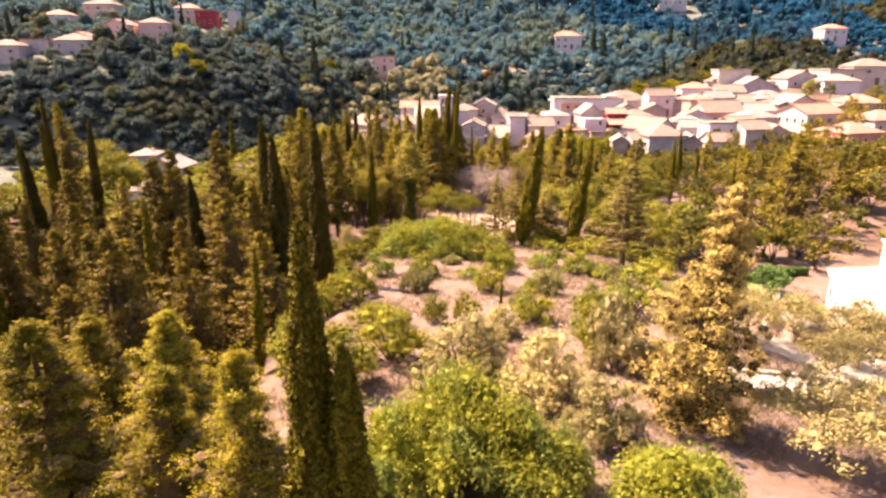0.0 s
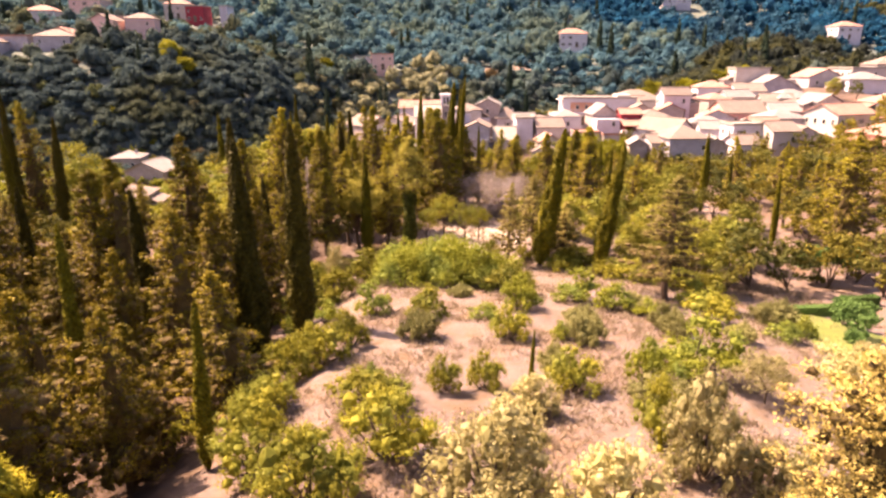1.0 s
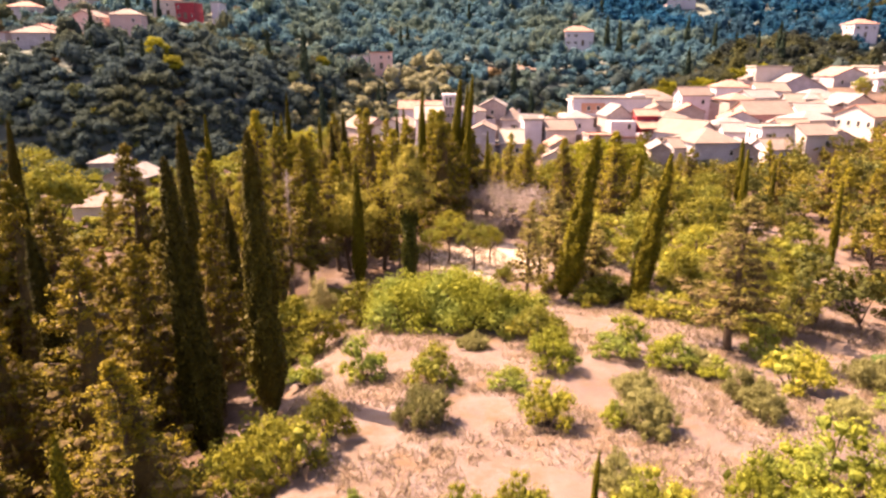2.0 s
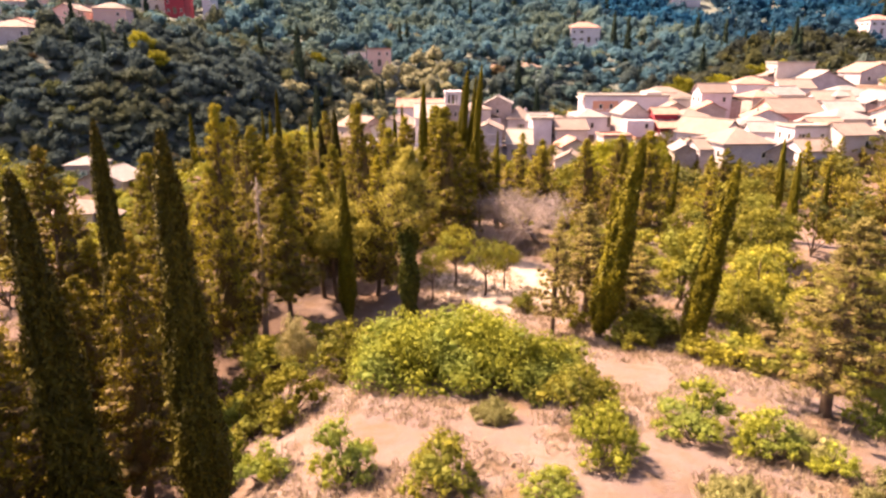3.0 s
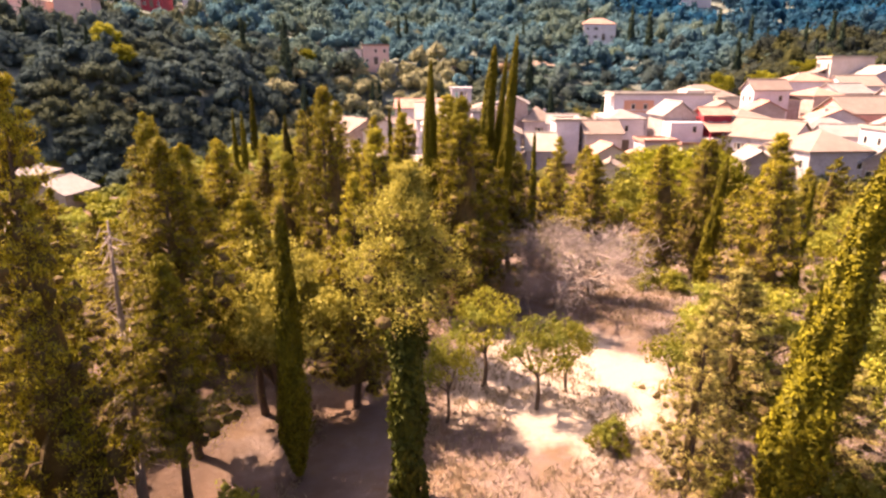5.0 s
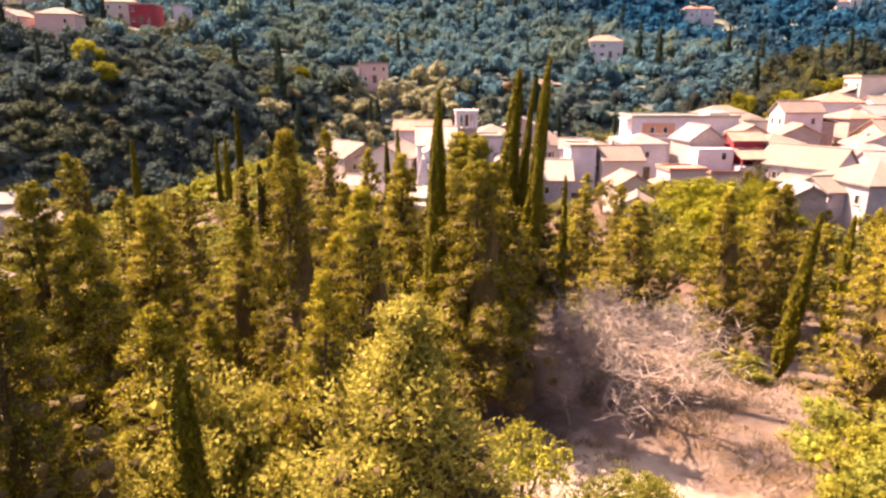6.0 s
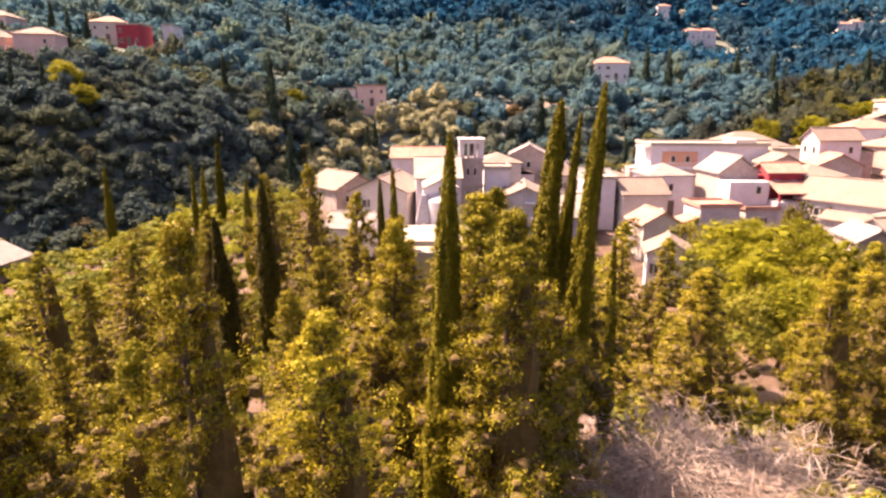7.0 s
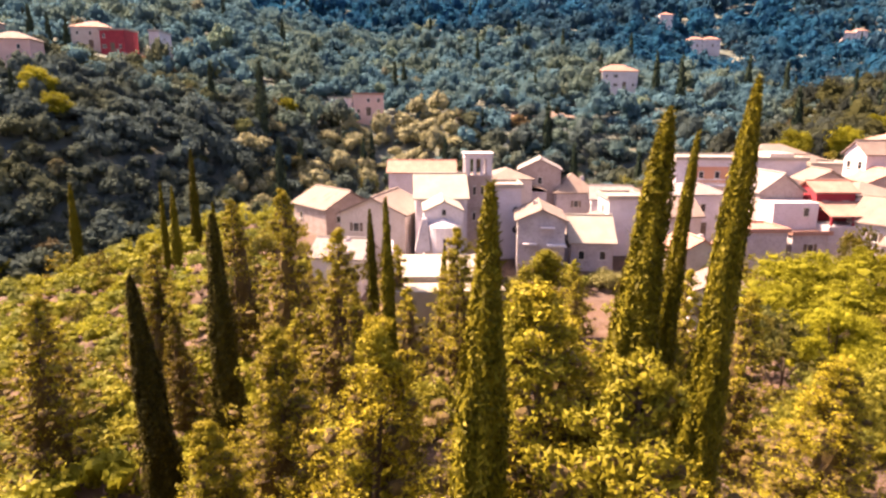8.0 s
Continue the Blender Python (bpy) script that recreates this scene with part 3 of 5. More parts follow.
SHRUB_BRIGHT = kinds(shrub, (35, 36), mat=M_BRIGHT, per=60, leaf=(0.11, 0.055))
SHRUB_GREY = kinds(shrub, (37, 38), mat=M_GREYGREEN, leaf=(0.20, 0.045), per=70, kernel=0.7)
SHRUB_PALE = kinds(shrub, (39, 40), mat=M_OLIVE, leaf=(0.12, 0.055), per=80, kernel=0.7)
DENSE = kinds(conifer, (68, 69), radius=2.3, branches=130, per=120, leaf=(0.090, 0.038), bare=0.02, knob=1.15)
SHRUB_LOW = kinds(shrub, (51, 52, 53), blobs=9, sub=4, per=16, leaf=(0.24, 0.15))
BIG_BUSH = kinds(shrub, (71, 72, 73), mat=M_BRIGHT, blobs=30, sub=8, per=70, leaf=(0.095, 0.05), kernel=0.45)
SCRUB = kinds(broadleaf, (54, 55, 56), mat=M_SCRUB, bare=0.06, blobs=14, sub=4, per=16, leaf=(0.38, 0.24), radius=3.6)
SCRUB_LIME = kinds(broadleaf, (91, 92, 93), mat=M_LIME_SCRUB, bare=0.06, blobs=14, sub=4, per=16, leaf=(0.38, 0.24), radius=3.6)
BRONZE = kinds(conifer, (94,), mat=M_BRONZE, radius=2.6, branches=170, per=90, leaf=(0.12, 0.055), bare=0.0, knob=1.0)
BARE = kinds(bare_tree, (41, 42), twigs=2.6)
dice = random.Random(7)


def plant(made, native, x, y, height, wide=1.0, lean=(0, 0), label="", group="", which=None, sink=0.1):
    """A copy of one of the made plants, native metres tall, at x, y; lean: degrees to the right and away."""
    ob = made[which % len(made)] if which is not None else dice.choice(made)
    k = height / native
    m = Matrix.Translation((x, y, float(ground(x, y)) - sink)) @ pose(0, 0, 0, -lean[1], lean[0], 0) @ pose(0, 0, 0, 0, 0, dice.uniform(0, 360)) @ Matrix.Diagonal((k * wide, k * wide, k, 1))
    return tagged(copy_thing(ob, m), label, "", group)


GROVE = "trees of the hilltop grove"


FAR_TREES = "single trees of the far slope"


def cyp(x, y, h, wide=1.0, lean=(0, 0), slim=False, made=None):
    # left-hand cypresses use the copy with shade in its leaf colour
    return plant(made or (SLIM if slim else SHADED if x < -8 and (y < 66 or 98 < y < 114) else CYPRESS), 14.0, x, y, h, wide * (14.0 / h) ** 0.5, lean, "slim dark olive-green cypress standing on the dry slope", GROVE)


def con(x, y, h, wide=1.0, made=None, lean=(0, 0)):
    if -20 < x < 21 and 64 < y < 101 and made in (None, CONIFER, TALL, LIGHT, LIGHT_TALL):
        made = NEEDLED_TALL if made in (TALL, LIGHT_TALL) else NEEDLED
    # conifers standing in shade get the needles painted darker for it
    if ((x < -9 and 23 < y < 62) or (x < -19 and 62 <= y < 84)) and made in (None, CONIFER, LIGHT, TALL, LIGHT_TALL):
        made = SHADED_CON_TALL if made in (TALL, LIGHT_TALL) else SHADED_CON
    return plant(made or CONIFER, 12.0, x, y, h, 1.05 * wide * (12.0 / h) ** 0.4, lean, "bushy conifer with the grove's shade painted into its needles" if made in (SHADED_CON, SHADED_CON_TALL) else "bushy golden-green conifer with a bare brown trunk", GROVE)


def bro(x, y, h, wide=1.0, made=None):
    return plant(made or BROAD, 8.0, x, y, h, wide, (0, 0), "round-headed tree with yellow-green leaves", GROVE)


def olive(x, y, h, wide=1.0):
    return plant(OLIVE, 4.2, x, y, h, wide, (0, 0), "pale silver-green olive tree on dry soil", "olive trees")


def bush(x, y, h, wide=1.0, made=None):
    return plant(made or SHRUB, 2.4, x, y, h, wide, (0, 0), "pale grey-green bush on bare soil" if made is SHRUB_GREY else "dense yellow-green bush on the dry slope", "bushes of the clearing")


# slim cypresses: x, y, height, width, lean
for x, y, h, w, l in ((-9.9, 48.1, 14.8, 1.15, 0), (-11.9, 45, 14.6, 1.2, -2), (-18.5, 45.7, 12.5, 1.1, -2), (-16.3, 56.2, 17.4, 1.0, 0), (-13.0, 88, 7.6, 2.0, 0),
                      (-3.2, 13.2, 11.5, 1.1, 0), (-2.3, 13.0, 8.6, 1.3, 0), (-57.2, 100, 17.5, 1.1, 3), (-63.9, 101, 21, 1.0, 0), (-62.3, 98, 17, 1.0, -2)):
    cyp(x, y, h, w, (l, 0))
for x, y, h, w, l in ((-65, 96, 14.6, 0.9, -3), (-8.2, 70.5, 11.2, 0.9, 0), (-22.7, 130.7, 11.5, 0.9, 0), (-34.6, 157, 13, 0.9, 0)):
    cyp(x, y, h, w, (l, 0))
for x, y, h, w, l in ((-34.3, 150, 10.5, 0.9, 0), (-14.9, 102.4, 11.7, 1.1, -4), (-15.1, 110.3, 13.6, 1.15, -1), (-57.1, 169, 16, 1.1, 0), (8.9, 67.8, 13.6, 1.4, 8),
                      (14.0, 65.5, 12.5, 1.2, 8), (15.6, 91, 9.7, 0.9, 6), (20.7, 95, 9.0, 0.9, 3), (20.2, 88, 9.0, 0.8, 4)):
    cyp(x, y, h, w, (l, 0))
for x, y, h, w in ((-6.5, 112, 14.0, 0.8), (-7.8, 116, 13.3, 0.8), (3.6, 36.4, 3.6, 0.45), (-10.8, 33, 8.0, 0.8), (-33.5, 58, 11, 0.9),
                   (21.7, 104, 9.0, 0.8), (37.2, 78, 9.0, 0.8), (-21.5, 133, 10, 0.8), (-36, 151, 11, 0.8), (4.5, 97, 11, 0.7)):
    cyp(x, y, h, w, (dice.uniform(-2, 2), 0), True)

for x, y, h, w, l in ((1.1, 92, 17.5, 0.95, 4), (-0.5, 93, 17.1, 1.35, 5), (0.4, 93.5, 16.6, 0.7, 5), (-3.5, 88, 15.7, 1.05, 1)):
    cyp(x, y, h, w, (l, 0), made=CENTRE)

# conifers: x, y, height, width
for x, y, h, w in ((-15.7, 68.4, 17.0, 0.8), (-18.0, 64.8, 15.2, 0.8), (-9.4, 94, 9.6, 1.0), (-1.6, 90.6, 13.9, 1.25), (-5.6, 92, 12.9, 1.0), (-1.0, 87, 14.0, 1.05),
                   (-14.1, 120, 14.5, 1.0), (-9.5, 112, 12.7, 1.0), (-22.0, 118, 11.2, 1.0), (-18.8, 125, 13, 1.0), (17.3, 86, 12, 1.1),
                   (14.1, 95, 10.6, 1.0), (17.5, 97, 11.0, 1.0), (-63.2, 104, 20, 1.1), (-15.1, 36, 7.6, 1.2),
                   (-11.4, 38, 8.4, 1.2), (-29.8, 60, 9.5, 1.0), (-27.4, 52, 10.5, 1.0)):
    con(x, y, h, w)
for x, y, h, w in ((-22.1, 62, 16.4, 1.0), (-17.5, 60, 12.0, 1.0),
                   (-6.7, 76, 11.4, 0.8), (-8.1, 81, 14.6, 0.8), (-5.6, 82, 12.5, 1.0), (-17.3, 80, 13.2, 1.0), (-17.7, 84, 10.6, 1.0), (-21.9, 92, 13.3, 1.0),
                   (10.8, 108, 10.0, 1.0), (8.7, 110, 10.8, 1.0), (18.7, 100, 10.8, 1.0), (44.8, 80, 10.0, 1.2), (43.0, 75, 13.4, 1.2),
                   (-23.5, 108, 10.2, 1.1), (-20, 30, 8.4, 1.2), (-24, 40, 9.5, 1.1)):
    con(x, y, h, w)
for x, y, h, w in ((-15.4, 80, 12.1, 1.0), (-14.8, 84, 11.8, 1.0), (-10.7, 75, 10.6, 1.0), (-1.4, 95, 14.0, 1.1), (-0.7, 90, 12.4, 1.2), (2.6, 96, 11.5, 1.1), (-2.6, 112, 12.6, 0.8), (-11.8, 69, 10.5, 0.9), (-12.7, 72, 13.4, 0.9)):
    con(x, y, h, w, TALL)
for x, y, h, w in ((-26.4, 113, 9.8, 1.0), (-21.7, 117, 8.6, 0.8), (-18.6, 112.5, 8.0, 0.8)):
    con(x, y, h, w, SHADED_CON)
con(11.2, 24, 10.9, 1.0, BRONZE, (2, 0))
for x, y, h, w in ((-12.6, 18, 10.4, 1.45), (-10.6, 21.5, 8.4, 1.45), (-5.6, 15.5, 7.4, 1.1), (-8.6, 16.5, 7.0, 1.3), (-15, 24, 8.6, 1.4)):
    con(x, y, h, w, DENSE)
con(5.9, 68.1, 8.5, 0.85, OPEN)
con(-3.8, 69.3, 12.9, 1.0, IVIED)
plant(SNAG, 10.5, -13.9, 69.5, 11.5, 1.0, (0, 0), "grey dead conifer with broken branches", GROVE)
con(17.3, 56.4, 10.3, 1.5, OPEN)
con(8.8, 71.5, 8.4, 1.35, OPEN)
con(9.8, 99, 9.4, 1.3)
con(11.6, 69.4, 6.4, 1.3, OPEN)

# broad-leaved trees
bro(-59.9, 112, 14.5, 1.0, THICK)
for x, y, h, w in ((86, 133, 8.0, 0.9), (91, 140, 7.5, 0.9), (80, 134, 6.0, 0.9), (100, 142, 7, 1.0), (74, 128, 6.5, 1.0), (66, 126, 6.5, 1.0), (58, 124, 6, 1.0)):
    plant(SCRUB, 8.0, x, y, h, w, (0, 0), "rounded olive-green tree between village houses", "village trees")
for x, y, h, w in ((10.6, 76, 5.8, 1.0), (16.7, 74, 7.3, 1.0), (14.2, 79, 5.6, 1.1), (11.4, 71.5, 5.6, 1.0), (20.0, 70, 7.4, 1.1), (24, 78, 7.5, 1.1), (28, 84, 7, 1.1), (20, 82, 6.5, 1.0), (26, 92, 6.5, 1.1), (32, 97, 6.5, 1.1),
                   (18, 66, 6.0, 1.0), (23, 65, 7.0, 1.1), (27, 69, 7.0, 1.1), (31, 74, 7.0, 1.1)):
    bro(x, y, h, w, THICK)
for x, y, h, w in ((-0.6, 77.5, 5.4, 0.9), (1.8, 75.2, 4.8, 0.9), (3.6, 76.8, 4.2, 0.8), (-2.4, 74.5, 4.6, 0.8), (7.6, 73.5, 5.2, 0.9)):
    bro(x, y, h, w, SCRAGGY)
for x, y, h, w in ((10.2, 66.2, 1.8, 1.0), (11.8, 67.5, 2.2, 1.1), (13.0, 68, 2.4, 1.1), (14.6, 64.2, 2.2, 1.1), (16.4, 63.2, 2.4, 1.1), (7.6, 69.6, 1.6, 0.9), (19.5, 61.5, 2.6, 1.2), (22.5, 60.8, 2.4, 1.1), (4.4, 72.2, 1.6, 0.9), (12.2, 92, 1.6, 1.0), (13.8, 91, 1.8, 1.0)):
    bush(x, y, h, w)
for x, y, h, w in ((24.5, 125, 9.2, 1.5), (29.5, 122, 8.5, 1.3), (22, 117, 7.0, 1.2), (19.6, 109, 6.8, 1.2), (25.5, 114, 6.5, 1.2)):
    bro(x, y, h, w, BRIGHT)
for x, y, h, w in ((-9.4, 74.2, 9.2, 0.85),):
    bro(x, y, h, w, FINE)
for x, y, h, w in ((12.2, 80.5, 5.0, 1.1), (13.5, 104, 8.0, 1.0)):
    bro(x, y, h, w, BROAD)

# the pines and cypresses that fill the wooded flank
fill = random.Random(21)
keep_out = ((-20, -11.5, 88, 108), (-19, -5, 62, 76), (-6, 11, 57, 70), (-1, 12, 70, 89))
taken = [(x + a, y + b) for x, y in ((-79, 165), (-67.6, 153), (-61, 128)) for a in (-4, 0, 4) for b in (-11, -8, -4, 0, 3)] + [(o.location.x, o.location.y) for o in scene.objects if o.parent is None and o.type == "EMPTY" and o not in templates]


def room(x, y, gap):
    if any(a < x < b and c < y < d for a, b, c, d in keep_out):
        return False
    if any((x - a) ** 2 + (y - b) ** 2 < gap * gap for a, b in taken):
        return False
    taken.append((x, y))
    return True


for n, x0, x1, y0, y1, gap, low, high in ((62, -38, -13.5, 20, 62, 2.2, 8, 12.5), (30, -26, -5, 62, 104, 2.8, 7, 11), (26, -15, 8, 97, 130, 2.8, 5.5, 8.5), (22, 18, 60, 78, 122, 3.6, 5, 9), (14, -62, -36, 40, 110, 5, 7, 11), (10, -30, -8, -6, 22, 3.5, 7, 10)):
    for i in range(n * 3):
        x, y = fill.uniform(x0, x1), fill.uniform(y0, y1)
        if n and room(x, y, gap):
            # outer trees, partly out of view, raised to throw shade on the grove
            h = fill.uniform(low, high) * (1.22 if x < -20 and y < 62 else 1.0)
            if fill.random() < 0.16:
                cyp(x, y, h * 1.1, 0.9, (fill.uniform(-3, 3), 0), fill.random() < 0.5)
            else:
                con(x, y, h, fill.uniform(0.85, 1.15), (LIGHT_TALL if fill.random() < 0.35 else LIGHT) if x < -20 or y > 106 or x > 12 else (TALL if fill.random() < 0.35 else CONIFER))
            n -= 1

# olives and bushes of the clearing: x, y, height, radius
def thicket(made, rows, label):
    for x, y, h, q in rows:
        plant(made, 2.4, x, y, h, q / (1.7 * h / 2.4), (0, 0), label, "bushes of the clearing")


YELLOW, GREEN, GREY, PALE = "dense yellow-green bush on the dry slope", "rounded olive-green bush on the dry slope", "feathery grey-green bush on bare soil", "pale straw-green bush on bare soil"
thicket(SHRUB_BRIGHT, ((-5.3, 49.8, 2.6, 1.3), (6.7, 44.4, 1.3, 0.8), (12.2, 38.1, 3.4, 2.5), (9.7, 37.7, 2.6, 1.1), (22.2, 47.5, 1.5, 1.2), (24.4, 49, 1.8, 0.9), (9.5, 53.4, 2.5, 1.9), (11.9, 51.9, 2.2, 1.6), (13.8, 50.5, 1.5, 1.0), (-4, 37.2, 1.3, 0.6)), YELLOW)
thicket(BIG_BUSH, ((-3.6, 59.9, 3.6, 2.8), (-0.1, 60, 4.2, 3.0), (2.9, 58.4, 3.7, 2.4), (0.3, 19.8, 4.8, 2.6), (3.2, 18.8, 4.0, 2.2), (-1.8, 18.6, 3.8, 1.8), (8.0, 17.5, 3.2, 2.2)), YELLOW)
thicket(SHRUB_BRIGHT, ((4.9, 50.7, 2.6, 1.5), (2.4, 48.2, 1.1, 1.2), (19.3, 55.5, 2.2, 1.5), (-18.2, 70.5, 2.1, 1.4), (-15.3, 60.5, 2.4, 1.6), (-12.2, 57.8, 2.4, 1.4), (-8.9, 51.3, 1.8, 1.2), (-11.1, 52.5, 2.2, 1.4)), YELLOW)
thicket(SHRUB, ((-3.8, 35.1, 2.1, 2.0), (-2.8, 31, 3.2, 2.0), (-6, 43.2, 2.4, 1.2), (-1.7, 48.8, 2.4, 1.6), (3.5, 44.3, 2.5, 1.3), (-0.5, 36.6, 2.2, 0.9), (1.5, 37.3, 2.3, 1.0), (5.8, 37, 2.8, 1.4), (18, 50, 2.6, 1.9), (-7.2, 40.7, 2.8, 1.6), (-8.6, 39.2, 2.7, 1.4), (-6.6, 61.5, 3.4, 2.6)), GREEN)
thicket(SHRUB, ((4.8, 53.9, 2.8, 2.0), (-11.8, 64.9, 3.2, 2.2), (-9.6, 57.4, 3.2, 2.0), (-5.1, 27.5, 3.6, 2.0), (8.3, 32.2, 3.0, 1.2), (5.2, 59.5, 2.8, 1.9), (-13.8, 66.8, 2.6, 1.7), (-8.2, 31.5, 3.2, 1.8), (-8.8, 35.4, 2.8, 1.6)), GREEN)
thicket(SHRUB_GREY, ((-2.2, 44.3, 2.8, 1.2), (8, 43.6, 2.7, 1.3), (5.2, 39, 2.0, 0.9), (14.1, 45.9, 1.9, 1.1), (23.4, 51.7, 3.2, 1.7), (18.4, 46.4, 2.0, 1.0), (9.5, 34.7, 2.3, 1.7), (13.4, 51.7, 1.6, 1.2), (8.4, 47.6, 2.3, 1.2), (14, 47.5, 2.1, 1.0), (0.6, 54.5, 1.6, 1.0)), GREY)
thicket(SHRUB_PALE, ((3.4, 34.5, 1.9, 1.3), (2.2, 32.4, 2.0, 1.2), (1.3, 28.1, 3.5, 2.3), (4.6, 26, 3.4, 2.0), (9.1, 29.6, 4.1, 1.6), (6.6, 22.5, 3.0, 1.6), (11.6, 28.2, 2.4, 1.4)), PALE)
for x, y, h, w in ((14.5, 35.8, 2.9, 0.9), (18.8, 35.5, 4.2, 1.0), (22.6, 36.5, 3.8, 1.0), (15.5, 21.5, 4.4, 1.3), (18.5, 20, 4.2, 1.2), (25, 33, 4.0, 1.2), (21.5, 31, 3.2, 1.1), (27.5, 38, 3.6, 1.0)):
    olive(x, y, h, w)
plant(OLIVE, 4.2, -10.0, 62.4, 4.6, 0.5, (0, 0), "thin pale sapling at the wood's edge", GROVE)
plant(BARE, 6.5, 5.1, 88, 6.6, 1.6, (0, 0), "leafless grey tree with a haze of pale twigs", GROVE, 0)
plant(BARE, 6.5, 8.2, 90.5, 6.4, 1.6, (0, 0), "leafless grey tree with a haze of pale twigs", GROVE, 1)
plant(BARE, 6.5, 3.2, 86.4, 4.0, 1.1, (0, 0), "leafless grey tree with a haze of pale twigs", GROVE, 1)

keep_out = keep_out[2:]
# undergrowth of the grove, and the thickets of both flanks
for n, x0, x1, y0, y1, gap, low, high, made in ((60, -34, -5, 60, 104, 1.3, 1.0, 2.4, SHRUB_LOW), (70, -32, 14, 94, 134, 1.7, 1.5, 3.6, SHRUB_LOW), (30, -26, -9, 18, 62, 2.0, 1.2, 2.4, SHRUB_LOW),
                                                (46, 18, 62, 62, 122, 2.6, 4.5, 7.5, SCRUB), (26, 10, 50, 98, 124, 2.4, 3.5, 6.0, SCRUB), (40, -85, -28, 60, 122, 3.4, 3.0, 6.0, SCRUB), (90, -95, -26, 112, 178, 3.0, 2.4, 4.6, SCRUB_LIME), (26, -45, -8, 132, 158, 2.8, 2.5, 5.0, SCRUB), (40, 50, 115, 84, 128, 3.6, 5, 9.5, SCRUB)):
    for i in range(n * 4):
        x, y = fill.uniform(x0, x1), fill.uniform(y0, y1)
        if n and room(x, y, gap):
            if made is SHRUB_LOW:
                bush(x, y, fill.uniform(low, high), fill.uniform(0.8, 1.2), made)
            else:
                plant(made, 8.0, x, y, fill.uniform(low, high), fill.uniform(0.9, 1.25), (0, 0), "rounded olive-green scrub tree on the hillside", "hillside scrub")
            n -= 1

# dry grass of the clearing
grng = np.random.default_rng(17)
gp = np.column_stack([grng.uniform(-9, 34, 26000), grng.uniform(14, 100, 26000)])
keep = np.array([noise.noise((a * 0.23, b * 0.23, 1.7)) for a, b in gp]) > -0.10
gp = gp[keep]
gz = ground(gp[:, 0], gp[:, 1]) + 0.14 * np.array([noise.noise((a * 0.9, b * 0.9, 0.3)) for a, b in gp])
rep = np.repeat(np.column_stack([gp, gz]), 5, 0) + grng.normal(0, 0.16, (len(gp) * 5, 3)) * (1, 1, 0.2) + (0, 0, 0.10)
tagged(new("dry_grass", link_mesh("dry_grass", *leaves(grng, rep, np.column_stack([grng.normal(0, 0.5, (len(rep), 2)), np.ones(len(rep))]), 0.34, 0.06), M_STRAW)), "straw-coloured dry grass tufts on the clearing", "grass", kind="stuff")


# ---- houses ----
def window_meshes(w, h):
    ring = join(box(-w / 2 - 0.06, -0.06, 0, -w / 2, 0.05, h), box(w / 2, -0.06, 0, w / 2 + 0.06, 0.05, h), box(-w / 2 - 0.06, -0.06, h, w / 2 + 0.06, 0.05, h + 0.1),
                box(-w / 2 - 0.16, -0.12, -0.1, w / 2 + 0.16, 0.05, 0))
    return link_mesh("window", *ring, M_FRAME), link_mesh("pane", *box(-w / 2, -0.02, 0, w / 2, 0.02, h), M_PANE)


WINDOW, PANE = window_meshes(0.60, 0.90)
SHUTTER = link_mesh("shutter", *join(box(-0.16, -0.05, 0, 0.16, -0.01, 0.95)), M_SHUTTER)
DOOR = link_mesh("door", *join(box(-0.5, -0.05, 0, 0.5, 0.03, 2.1), box(-0.6, -0.08, 0, -0.5, 0.03, 2.2), box(0.5, -0.08, 0, 0.6, 0.03, 2.2), box(-0.6, -0.08, 2.1, 0.6, 0.03, 2.2)), M_SHUTTER)
CHIMNEY = link_mesh("chimney", *join(box(-0.24, -0.2, -0.9, 0.24, 0.2, 0.6), box(-0.3, -0.26, 0.6, 0.3, 0.26, 0.68), box(-0.2, -0.16, 0.68, 0.2, 0.16, 0.82)), M_GREYPL)


def gable_walls(w, d, h, rise, foot):
    """Walls of a house whose ridge runs along y, with both gable ends."""
    x, y = w / 2, d / 2
    v = [(-x, -y, -foot), (x, -y, -foot), (x, y, -foot), (-x, y, -foot), (-x, -y, h), (x, -y, h), (x, y, h), (-x, y, h), (0, -y, h + rise), (0, y, h + rise)]
    return np.array(v), [[0, 1, 5, 8, 4], [2, 3, 7, 9, 6], [1, 2, 6, 5], [3, 0, 4, 7], [0, 3, 2, 1], [4, 8, 9, 7], [5, 6, 9, 8]]


def gable_roof(w, d, h, rise, over=0.35, thick=0.16):
    x, y = w / 2 + over, d / 2 + over
    e = h - rise * over / (w / 2) + 0.03
    t = h + rise + 0.03
    v = [(-x, -y, e), (0, -y, t), (x, -y, e), (-x, y, e), (0, y, t), (x, y, e)]
    v += [(a, b, c + thick) for a, b, c in v]
    ridge = tube([(0, -y, t + thick), (0, 0, t + thick + 0.02), (0, y, t + thick)], [0.13] * 3, 6)
    return join((np.array(v), [[0, 1, 4, 3], [1, 2, 5, 4], [6, 9, 10, 7], [7, 10, 11, 8], [0, 6, 7, 1], [1, 7, 8, 2], [3, 4, 10, 9], [4, 5, 11, 10], [0, 3, 9, 6], [2, 8, 11, 5]]), ridge)


